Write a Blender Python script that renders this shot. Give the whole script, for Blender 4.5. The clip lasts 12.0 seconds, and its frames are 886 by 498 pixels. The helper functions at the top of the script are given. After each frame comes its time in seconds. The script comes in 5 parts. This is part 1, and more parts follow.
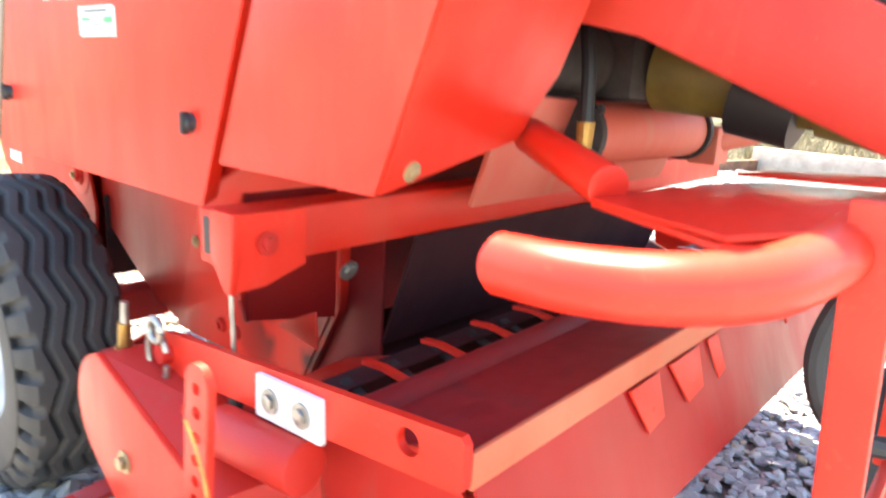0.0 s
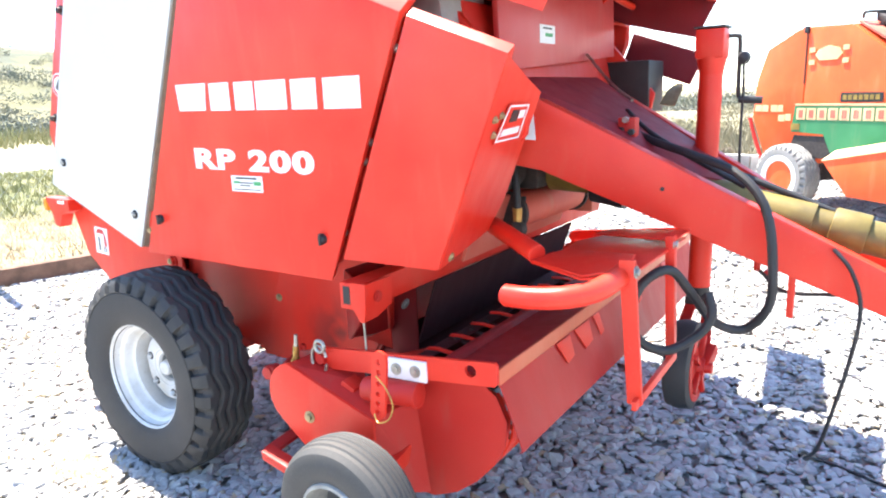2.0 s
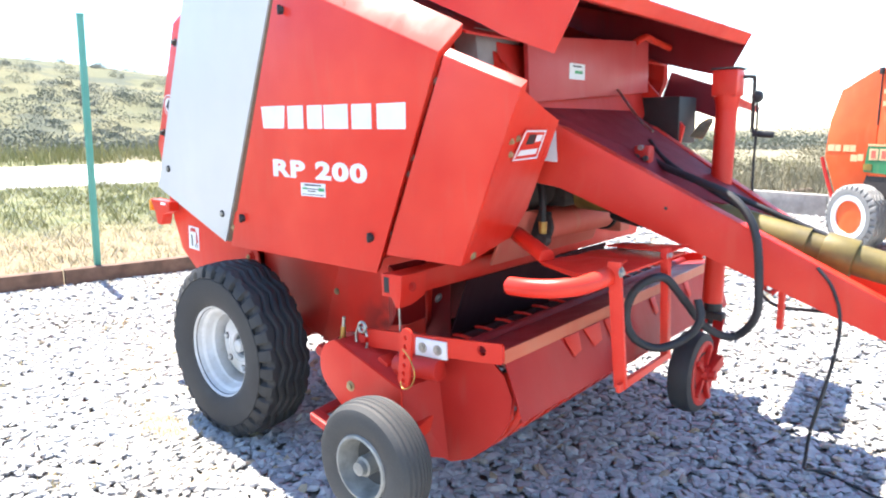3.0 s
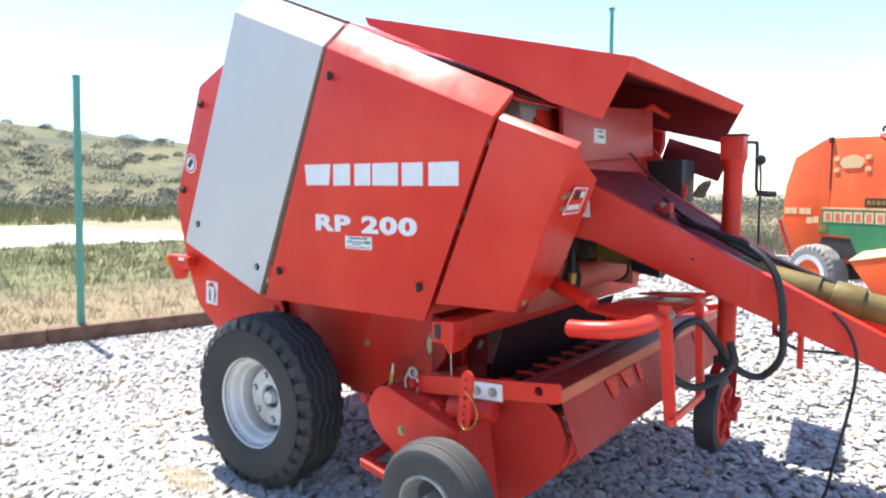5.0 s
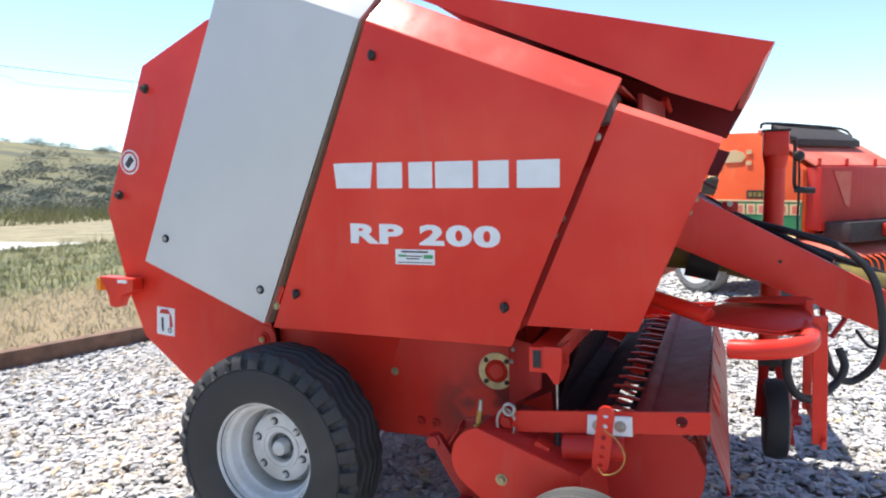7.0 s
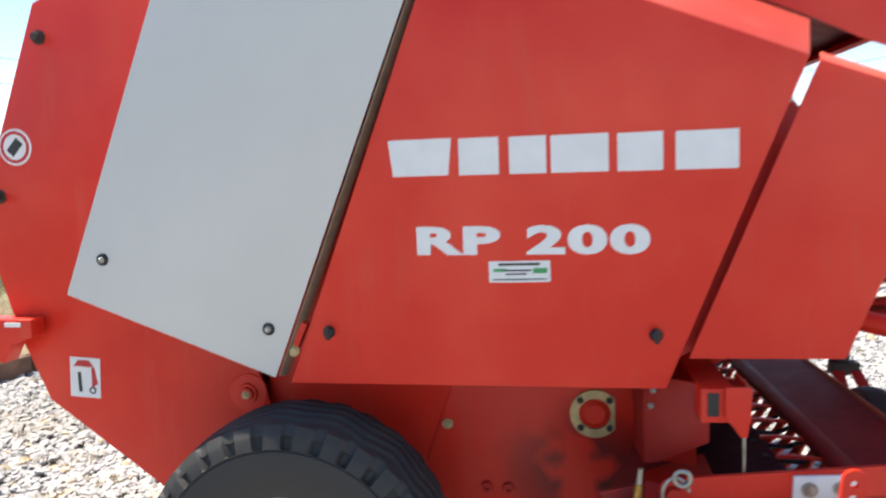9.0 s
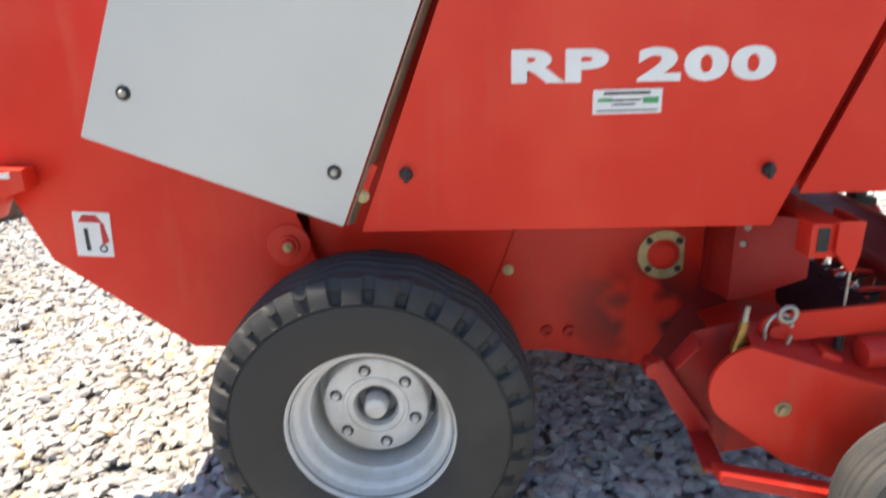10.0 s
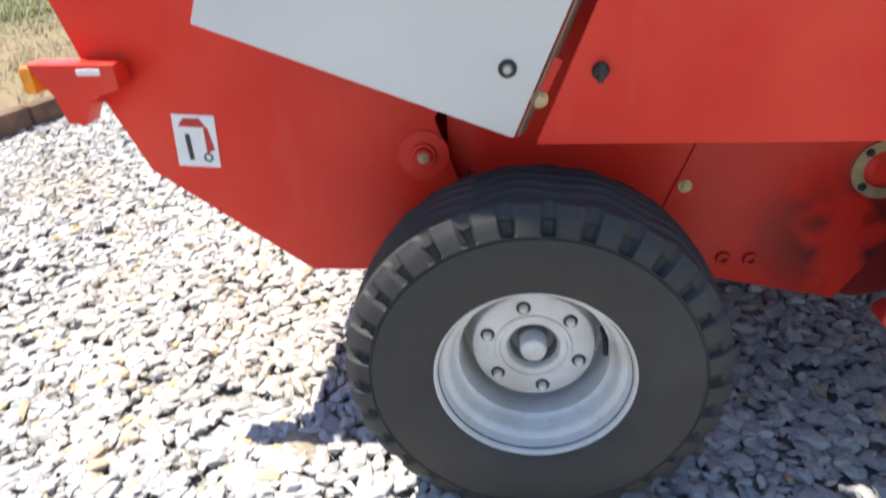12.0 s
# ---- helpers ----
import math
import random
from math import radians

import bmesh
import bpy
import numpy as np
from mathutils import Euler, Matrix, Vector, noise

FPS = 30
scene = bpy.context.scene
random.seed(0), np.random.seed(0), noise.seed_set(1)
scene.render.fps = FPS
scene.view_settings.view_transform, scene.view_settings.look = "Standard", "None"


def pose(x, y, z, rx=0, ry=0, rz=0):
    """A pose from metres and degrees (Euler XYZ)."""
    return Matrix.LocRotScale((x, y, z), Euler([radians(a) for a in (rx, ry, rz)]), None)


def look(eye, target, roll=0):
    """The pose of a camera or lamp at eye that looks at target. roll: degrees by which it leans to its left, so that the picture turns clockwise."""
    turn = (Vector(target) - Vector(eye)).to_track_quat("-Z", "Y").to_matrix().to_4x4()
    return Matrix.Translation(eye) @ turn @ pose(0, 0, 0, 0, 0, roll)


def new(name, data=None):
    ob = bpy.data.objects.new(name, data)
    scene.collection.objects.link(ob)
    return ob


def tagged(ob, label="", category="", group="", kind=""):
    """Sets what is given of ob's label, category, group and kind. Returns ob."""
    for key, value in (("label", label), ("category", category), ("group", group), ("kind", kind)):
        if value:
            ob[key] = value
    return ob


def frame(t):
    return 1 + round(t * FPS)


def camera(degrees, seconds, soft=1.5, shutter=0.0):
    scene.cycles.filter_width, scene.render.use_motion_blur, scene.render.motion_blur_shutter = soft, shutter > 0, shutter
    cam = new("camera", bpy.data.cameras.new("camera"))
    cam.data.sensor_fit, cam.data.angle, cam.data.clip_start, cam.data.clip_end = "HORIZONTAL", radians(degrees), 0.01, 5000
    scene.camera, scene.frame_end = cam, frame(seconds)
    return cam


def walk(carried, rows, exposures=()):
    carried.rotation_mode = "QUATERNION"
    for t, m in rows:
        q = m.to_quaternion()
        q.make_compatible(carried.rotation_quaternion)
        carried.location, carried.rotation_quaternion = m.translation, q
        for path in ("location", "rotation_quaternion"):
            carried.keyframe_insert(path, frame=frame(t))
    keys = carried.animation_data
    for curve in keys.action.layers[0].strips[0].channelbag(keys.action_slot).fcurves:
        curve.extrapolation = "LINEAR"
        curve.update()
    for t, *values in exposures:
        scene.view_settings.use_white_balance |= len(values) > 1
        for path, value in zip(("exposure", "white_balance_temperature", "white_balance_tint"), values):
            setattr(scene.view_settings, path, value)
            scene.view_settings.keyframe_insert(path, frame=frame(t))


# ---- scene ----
cam = camera(66.2, 12.0, soft=2.0, shutter=0.4)
PATH = [
    (0, (1.816, -0.558, 1.08), (0.554, 0.919, 0.603), 2.9),
    (0.5, (1.928, -0.805, 1.26), (0.636, 0.658, 0.824), 2.1),
    (1, (2.099, -1.026, 1.349), (0.813, 0.421, 0.849), -1.3),
    (1.5, (2.175, -1.266, 1.364), (1.002, 0.304, 0.967), -0.5),
    (2, (2.242, -1.499, 1.404), (1.161, 0.127, 0.971), -2.3),
    (2.5, (2.367, -1.61, 1.398), (1.209, -0.014, 1.064), -2.7),
    (3, (2.589, -1.707, 1.381), (1.319, -0.201, 1.037), -0.5),
    (3.2, (2.652, -1.738, 1.383), (1.38, -0.224, 1.085), -0.5),
    (4.8, (2.494, -2.062, 1.368), (1.289, -0.482, 1.141), 1.0),
    (5, (2.414, -2.052, 1.357), (1.24, -0.441, 1.195), -0.1),
    (5.5, (2.169, -2.041, 1.401), (1.043, -0.393, 1.278), -0.1),
    (6, (1.919, -2.103, 1.394), (1.004, -0.334, 1.214), -2.9),
    (6.5, (1.682, -2.155, 1.414), (0.907, -0.329, 1.157), -1.8),
    (6.7, (1.592, -2.144, 1.391), (0.794, -0.321, 1.193), -0.9),
    (8.3, (0.85, -1.893, 1.405), (0.546, 0.077, 1.24), -2.5),
    (8.5, (0.762, -1.841, 1.411), (0.452, 0.131, 1.301), -2.1),
    (9, (0.562, -1.639, 1.391), (0.251, 0.326, 1.18), -2.2),
    (9.5, (0.313, -1.539, 1.359), (0.097, 0.408, 0.957), -2.9),
    (10, (0.144, -1.508, 1.341), (0.061, 0.384, 0.696), -2.0),
    (10.5, (0.026, -1.387, 1.312), (-0.134, 0.373, 0.375), -1.1),
    (11, (-0.048, -1.271, 1.303), (-0.247, 0.407, 0.233), -1.7),
    (11.5, (-0.069, -1.223, 1.303), (-0.342, 0.422, 0.199), -2.6),
    (12, (-0.145, -1.222, 1.309), (-0.363, 0.529, 0.367), -3.3),
]
EXPOSURES = [(t, e, 7900 if t < 0.3 else 7300 if t < 1.2 else 6700 if t < 2.2 else 6550 if t < 7 else 6900 if t < 9 else 7500 if t < 10.5 else 6900, 10) for t, e in ((0.0, 3.0), (0.5, 3.02), (1.0, 2.88), (1.5, 2.66), (2.0, 2.42), (3.0, 2.06), (5.0, 1.42), (6.0, 1.2), (6.5, 1.06), (8.5, 1.06), (10.0, 1.28), (11.0, 1.24), (12.0, 1.2))]
walk(cam, [(t, look(eye, target, roll)) for t, eye, target, roll in PATH], EXPOSURES)

# ---- light ----
SUN = Vector((-0.41, 0.125, 1.0)).normalized()
world = bpy.data.worlds.new("sky")
scene.world = world
world.use_nodes = True
wn, wl = world.node_tree.nodes, world.node_tree.links
sky = wn.new("ShaderNodeTexSky")
sky.sky_type, sky.sun_disc = "NISHITA", False
sky.sun_elevation = math.asin(SUN.z)
sky.sun_rotation = math.atan2(SUN.x, SUN.y)
sky.air_density, sky.dust_density, sky.ozone_density = 0.9, 0.05, 2.6
wl.new(sky.outputs[0], wn["Background"].inputs[0])
wn["Background"].inputs[1].default_value = 0.13
sun_data = bpy.data.lights.new("sun", "SUN")
sun_data.energy, sun_data.angle, sun_data.color = 5.0, radians(0.5), (1.0, 0.95, 0.87)
sun_ob = new("sun", sun_data)
sun_ob.matrix_world = look(SUN * 30, (0, 0, 0))


# ---- materials ----
class Mat:
    """A small builder for node materials."""

    def __init__(self, name, rough=0.5, metal=0.0):
        self.m = bpy.data.materials.new(name)
        self.m.use_nodes = True
        self.n, self.l = self.m.node_tree.nodes, self.m.node_tree.links
        self.b = self.n["Principled BSDF"]
        self.b.inputs["Roughness"].default_value = rough
        self.b.inputs["Metallic"].default_value = metal
        self.pos = self.n.new("ShaderNodeNewGeometry").outputs["Position"]
        self.ob = self.n.new("ShaderNodeTexCoord").outputs["Object"]

    def noise(self, scale, detail=4.0, rough=0.6, vec=None, stretch=None):
        v = vec or self.ob
        if stretch:
            mp = self.n.new("ShaderNodeMapping")
            mp.inputs["Scale"].default_value = stretch
            self.l.new(v, mp.inputs["Vector"])
            v = mp.outputs[0]
        t = self.n.new("ShaderNodeTexNoise")
        t.inputs["Scale"].default_value, t.inputs["Detail"].default_value, t.inputs["Roughness"].default_value = scale, detail, rough
        self.l.new(v, t.inputs["Vector"])
        return t.outputs["Fac"]

    def ramp(self, fac, lo, hi, a=0.0, b=1.0):
        r = self.n.new("ShaderNodeMapRange")
        r.inputs["From Min"].default_value, r.inputs["From Max"].default_value = lo, hi
        r.inputs["To Min"].default_value, r.inputs["To Max"].default_value = a, b
        self.l.new(fac, r.inputs["Value"])
        return r.outputs[0]

    def mix(self, fac, a, b):
        x = self.n.new("ShaderNodeMix")
        x.data_type = "RGBA"
        if isinstance(fac, float):
            x.inputs["Factor"].default_value = fac
        else:
            self.l.new(fac, x.inputs["Factor"])
        for v, key in ((a, 6), (b, 7)):
            if isinstance(v, tuple):
                x.inputs[key].default_value = (*v, 1)
            else:
                self.l.new(v, x.inputs[key])
        return x.outputs[2]

    def math(self, op, a, b=0.0):
        x = self.n.new("ShaderNodeMath")
        x.operation = op
        for i, v in enumerate((a, b)):
            if isinstance(v, (int, float)):
                x.inputs[i].default_value = v
            else:
                self.l.new(v, x.inputs[i])
        return x.outputs[0]

    def axis(self, k, vec=None):
        s = self.n.new("ShaderNodeSeparateXYZ")
        self.l.new(vec or self.pos, s.inputs[0])
        return s.outputs[k]

    def color(self, c):
        if isinstance(c, tuple):
            self.b.inputs["Base Color"].default_value = (*c, 1)
        else:
            self.l.new(c, self.b.inputs["Base Color"])
        return self

    def rough(self, fac, lo, hi):
        self.l.new(self.ramp(fac, 0.3, 0.7, lo, hi), self.b.inputs["Roughness"])
        return self

    def bump(self, fac, strength=0.2, dist=0.002):
        x = self.n.new("ShaderNodeBump")
        x.inputs["Strength"].default_value, x.inputs["Distance"].default_value = strength, dist
        self.l.new(fac, x.inputs["Height"])
        self.l.new(x.outputs[0], self.b.inputs["Normal"])
        return self


def paint(name, base, faded, dust, dust_amount=0.35, rough=(0.32, 0.5)):
    """Sun-faded machine paint with dust films, faint runs and orange peel."""
    m = Mat(name)
    big = m.noise(1.7, 3)
    runs = m.noise(5.0, 3, stretch=(2.2, 2.2, 0.45))
    fine = m.noise(90, 2)
    c = m.mix(m.ramp(big, 0.42, 0.72), base, faded)
    c = m.mix(m.ramp(runs, 0.56, 0.80, 0, dust_amount), c, dust)
    c = m.mix(m.ramp(fine, 0.62, 0.75, 0, 0.16), c, dust)
    m.color(c).rough(runs, *rough).bump(m.noise(55, 2), 0.05, 0.001)
    m.b.inputs["Specular IOR Level"].default_value = 0.35
    return m.m


RED = paint("red_paint", (0.63, 0.023, 0.011), (0.75, 0.062, 0.032), (0.62, 0.12, 0.07), 0.34)
# Darker, dustier copy of the red; also puts shade into unlit parts.
RED_DARK = paint("dusty_shaded_red_paint", (0.46, 0.018, 0.012), (0.54, 0.032, 0.02), (0.32, 0.10, 0.07), 0.4, (0.42, 0.62))
# Grime and the shade between the beams, both in the colour.
GRIMY_SHADE = paint("grimy_shaded_red_paint", (0.19, 0.010, 0.016), (0.26, 0.016, 0.022), (0.08, 0.03, 0.035), 0.6, (0.5, 0.7))
RED_GLOSS = paint("glossy_deep_red_paint", (0.36, 0.008, 0.008), (0.44, 0.014, 0.012), (0.40, 0.035, 0.025), 0.2, (0.36, 0.52))
# Dark red that carries the shade under the hood and on the far rail.
INNER_SHADE = paint("shaded_inner_red", (0.15, 0.010, 0.020), (0.19, 0.014, 0.024), (0.10, 0.03, 0.04), 0.4, (0.5, 0.7))
# Deck red, darker than the cover red.
DECK_RED = paint("dark_deck_red_paint", (0.19, 0.007, 0.008), (0.26, 0.012, 0.011), (0.13, 0.03, 0.025), 0.45, (0.5, 0.68))
# Shade inside the intake put into a near-black red, along with dirt.
INTAKE_SHADE = paint("intake_shade_red_paint", (0.036, 0.004, 0.006), (0.055, 0.007, 0.008), (0.030, 0.013, 0.011), 0.4, (0.75, 0.9))
GREASED = paint("greased_dark_red_paint", (0.32, 0.013, 0.010), (0.44, 0.020, 0.013), (0.07, 0.016, 0.014), 0.8, (0.36, 0.55))
# Worn edge paint, made paler for the sun that catches the edge.
WORN_LIT_EDGE = paint("worn_sunlit_edge_paint", (0.52, 0.12, 0.06), (0.55, 0.20, 0.11), (0.46, 0.25, 0.15), 0.5, (0.4, 0.6))
CREAM = paint("cream_print", (0.62, 0.42, 0.22), (0.66, 0.50, 0.30), (0.6, 0.35, 0.16), 0.3)
# Bleached red of worn parts; also paints sunlight on the second baler.
RED_FADED_LIT = paint("bleached_sunlit_red_paint", (0.55, 0.10, 0.065), (0.62, 0.20, 0.14), (0.45, 0.24, 0.17), 0.5, (0.5, 0.7))
# Sun and sky glare on the cover crowns, put into a paler red.
RED_SUNLIT = paint("sunlit_crown_red_paint", (0.66, 0.075, 0.05), (0.74, 0.14, 0.10), (0.66, 0.20, 0.15), 0.4, (0.26, 0.42))
# Duller, pinker red for the front wall.
RED_PINKISH = paint("pinkish_red_paint", (0.44, 0.040, 0.040), (0.50, 0.085, 0.085), (0.48, 0.17, 0.17), 0.5, (0.34, 0.5))
GREY = paint("pale_grey_paint", (0.55, 0.545, 0.525), (0.59, 0.585, 0.56), (0.53, 0.51, 0.47), 0.15, (0.35, 0.5))
ORANGE = paint("orange_paint", (0.74, 0.090, 0.020), (0.77, 0.13, 0.035), (0.6, 0.24, 0.11), 0.3)
GREEN = paint("green_paint", (0.03, 0.17, 0.07), (0.05, 0.22, 0.10), (0.2, 0.22, 0.12), 0.3)
POST_GREEN = paint("green_post_paint", (0.08, 0.30, 0.22), (0.13, 0.36, 0.28), (0.25, 0.32, 0.27), 0.3, (0.5, 0.7))


def plain(name, color, rough=0.5, metal=0.0, vary=0.25, scale=30, bump=0.1):
    m = Mat(name, rough, metal)
    n = m.noise(scale, 4)
    dark = tuple(c * (1 - vary) for c in color)
    m.color(m.mix(m.ramp(n, 0.35, 0.65), dark, color)).bump(n, bump, 0.001)
    return m.m


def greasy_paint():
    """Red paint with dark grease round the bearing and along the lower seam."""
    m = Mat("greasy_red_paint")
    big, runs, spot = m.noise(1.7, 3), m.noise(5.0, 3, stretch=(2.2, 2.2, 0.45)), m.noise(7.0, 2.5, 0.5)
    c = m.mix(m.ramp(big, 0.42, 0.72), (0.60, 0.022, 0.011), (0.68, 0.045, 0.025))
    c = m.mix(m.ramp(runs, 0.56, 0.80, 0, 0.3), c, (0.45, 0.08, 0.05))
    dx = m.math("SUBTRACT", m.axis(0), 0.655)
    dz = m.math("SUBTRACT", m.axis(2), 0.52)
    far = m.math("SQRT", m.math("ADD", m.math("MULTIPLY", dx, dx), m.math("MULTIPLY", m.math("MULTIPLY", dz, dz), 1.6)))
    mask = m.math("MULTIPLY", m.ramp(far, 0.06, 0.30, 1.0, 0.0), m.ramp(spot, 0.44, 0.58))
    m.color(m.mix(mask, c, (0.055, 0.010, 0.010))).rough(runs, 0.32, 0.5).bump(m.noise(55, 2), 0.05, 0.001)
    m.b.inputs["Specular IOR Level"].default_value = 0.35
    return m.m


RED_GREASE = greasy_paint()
WHITE = plain("white_vinyl", (0.74, 0.74, 0.73), 0.5, vary=0.08, scale=12)
BLACK = plain("black_rubber_plastic", (0.018, 0.018, 0.020), 0.55)
DARK = plain("dark_dirty_steel", (0.045, 0.035, 0.032), 0.7, vary=0.5)
HOSE = plain("dusty_hose_rubber", (0.020, 0.020, 0.023), 0.6, vary=0.5, scale=14)
STEEL = plain("galvanised_steel", (0.45, 0.44, 0.40), 0.4, 0.85, 0.35)
BRASS = plain("brass", (0.45, 0.28, 0.09), 0.4, 0.9, 0.35)
ZINC = plain("yellow_zinc", (0.50, 0.40, 0.22), 0.45, 0.6, 0.3)
OLIVE = plain("dirty_olive_yellow_plastic", (0.21, 0.155, 0.034), 0.55, vary=0.5, scale=7)
YELLOW = plain("dirty_yellow_plastic", (0.30, 0.20, 0.035), 0.55, vary=0.45, scale=9)
DULL_ZINC = plain("dull_dusty_zinc", (0.36, 0.35, 0.32), 0.5, 0.2, vary=0.4, scale=16)
MIDGREY = plain("dull_grey_sheet", (0.30, 0.30, 0.30), 0.6, vary=0.3, scale=8)
TAN = plain("raw_edge_tan", (0.24, 0.165, 0.11), 0.6, vary=0.3)
CONCRETE = plain("weathered_concrete", (0.36, 0.34, 0.31), 0.9, vary=0.3, scale=6, bump=0.4)
TIMBER = plain("weathered_brown_timber", (0.20, 0.11, 0.07), 0.85, vary=0.5, scale=7, bump=0.5)
GREEN_INK = plain("green_print", (0.06, 0.35, 0.12), 0.5)
RED_INK = plain("red_print", (0.55, 0.03, 0.03), 0.5)
BLACK_INK = plain("black_print", (0.03, 0.03, 0.03), 0.5)
AMBER = plain("amber_lens", (0.85, 0.28, 0.02), 0.2)


def tyre_material(name, dark, light, dust):
    m = Mat(name, 0.75)
    n, f, d = m.noise(6, 4), m.noise(220, 2), m.noise(2.6, 3)
    c = m.mix(m.ramp(n, 0.35, 0.7), dark, light)
    c = m.mix(m.ramp(d, 0.48, 0.72, 0, 0.55), c, dust)
    c = m.mix(m.ramp(f, 0.5, 0.75, 0, 0.25), c, dust)
    return m.color(c).rough(n, 0.6, 0.8).bump(f, 0.06, 0.001).m


def rim_material():
    m = Mat("silver_rim_paint", 0.45, 0.15)
    n, f = m.noise(9, 4), m.noise(60, 3)
    c = m.mix(m.ramp(n, 0.4, 0.7), (0.62, 0.62, 0.62), (0.50, 0.49, 0.47))
    c = m.mix(m.ramp(m.noise(4.0, 3), 0.5, 0.75, 0, 0.5), c, (0.50, 0.43, 0.32))
    c = m.mix(m.ramp(f, 0.60, 0.74, 0, 0.35), c, (0.30, 0.24, 0.18))
    return m.color(c).rough(n, 0.4, 0.6).bump(f, 0.1, 0.001).m


TYRE = tyre_material("dusty_tyre_rubber", (0.018, 0.018, 0.020), (0.032, 0.031, 0.030), (0.060, 0.056, 0.051))
WORN_TYRE = tyre_material("grey_worn_rubber", (0.036, 0.035, 0.034), (0.056, 0.054, 0.052), (0.12, 0.112, 0.10))
PALE_TYRE = tyre_material("chalky_tyre_rubber", (0.16, 0.155, 0.15), (0.24, 0.235, 0.225), (0.34, 0.32, 0.29))
RIM = rim_material()


# ---- mesh helpers ----
def mesh_of(name, bm, material, smooth=True):
    me = bpy.data.meshes.new(name)
    bmesh.ops.recalc_face_normals(bm, faces=bm.faces)
    bm.to_mesh(me)
    bm.free()
    me.materials.append(material)
    if smooth:
        me.shade_smooth()
        me.set_sharp_from_angle(angle=radians(32))
    return me


def thing(name, base, label, category, group="", kind=""):
    ob = new(name)
    ob.location = base
    ob.empty_display_size = 0.2
    return tagged(ob, label, category, group, kind)


def part(name, bm, material, parent, label="", smooth=True):
    ob = new(name, mesh_of(name, bm, material, smooth))
    ob.parent = parent
    if parent.type == "EMPTY":
        ob.matrix_parent_inverse = Matrix.Translation(-Vector(parent.location))
    return tagged(ob, label)


def solo(name, bm, material, label, category, kind="", group=""):
    return tagged(new(name, mesh_of(name, bm, material)), label, category, group, kind)


def bev(bm, width, seg=2):
    edges = [e for e in bm.edges if len(e.link_faces) == 2 and e.calc_face_angle(0) > 0.5]
    bmesh.ops.bevel(bm, geom=edges, offset=width, segments=seg, affect="EDGES", profile=0.6, clamp_overlap=True)
    return bm


def prism(pts, off, bm=None, bevel=0.0):
    """A plate or solid: the polygon pts swept by off."""
    own = bmesh.new()
    off = Vector(off)
    a = [own.verts.new(Vector(p)) for p in pts]
    b = [own.verts.new(Vector(p) + off) for p in pts]
    own.faces.new(a)
    own.faces.new(list(reversed(b)))
    for i in range(len(a)):
        j = (i + 1) % len(a)
        own.faces.new((a[j], a[i], b[i], b[j]))
    bmesh.ops.recalc_face_normals(own, faces=own.faces)
    if bevel:
        bev(own, bevel)
    return merge(own, bm)


def merge(own, bm):
    if bm is None:
        return own
    me = bpy.data.meshes.new("tmp")
    own.to_mesh(me)
    own.free()
    bm.from_mesh(me)
    bpy.data.meshes.remove(me)
    return bm


def xz(pts, y, depth, bm=None, bevel=0.0):
    return prism([(x, y, z) for x, z in pts], (0, depth, 0), bm, bevel)


def box(c, s, bm=None, bevel=0.003, m=None):
    own = bmesh.new()
    bmesh.ops.create_cube(own, size=1.0)
    bmesh.ops.scale(own, vec=s, verts=own.verts)
    if bevel:
        bev(own, bevel)
    bmesh.ops.transform(own, matrix=Matrix.Translation(c) @ (m or Matrix.Identity(4)), verts=own.verts)
    return merge(own, bm)


def bar(p, q, w, h, bm=None, bevel=0.003, up=(0, 0, 1)):
    """A rectangular bar from p to q, w wide and h high."""
    p, q = Vector(p), Vector(q)
    d = (q - p).normalized()
    side = d.cross(Vector(up)).normalized()
    top = side.cross(d)
    m = Matrix((side, d, top)).transposed().to_4x4()
    return box((p + q) / 2, (w, (q - p).length, h), bm, bevel, m)


def cyl(p, q, r, r2=None, seg=20, bm=None, bevel=0.0):
    p, q = Vector(p), Vector(q)
    own = bmesh.new()
    bmesh.ops.create_cone(own, cap_ends=True, segments=seg, radius1=r, radius2=r if r2 is None else r2, depth=(q - p).length)
    if bevel:
        bev(own, bevel)
    turn = Vector((0, 0, 1)).rotation_difference((q - p).normalized()).to_matrix().to_4x4()
    bmesh.ops.transform(own, matrix=Matrix.Translation((p + q) / 2) @ turn, verts=own.verts)
    return merge(own, bm)


def spline(pts, per=8):
    """Points on a smooth curve through pts."""
    pts = [Vector(p) for p in pts]
    ext = [pts[0] * 2 - pts[1]] + pts + [pts[-1] * 2 - pts[-2]]
    out = []
    for i in range(1, len(ext) - 2):
        a, b, c, d = ext[i - 1:i + 3]
        for k in range(per):
            t = k / per
            out.append(0.5 * ((2 * b) + (c - a) * t + (2 * a - 5 * b + 4 * c - d) * t * t + (3 * b - a - 3 * c + d) * t ** 3))
    return out + [pts[-1]]


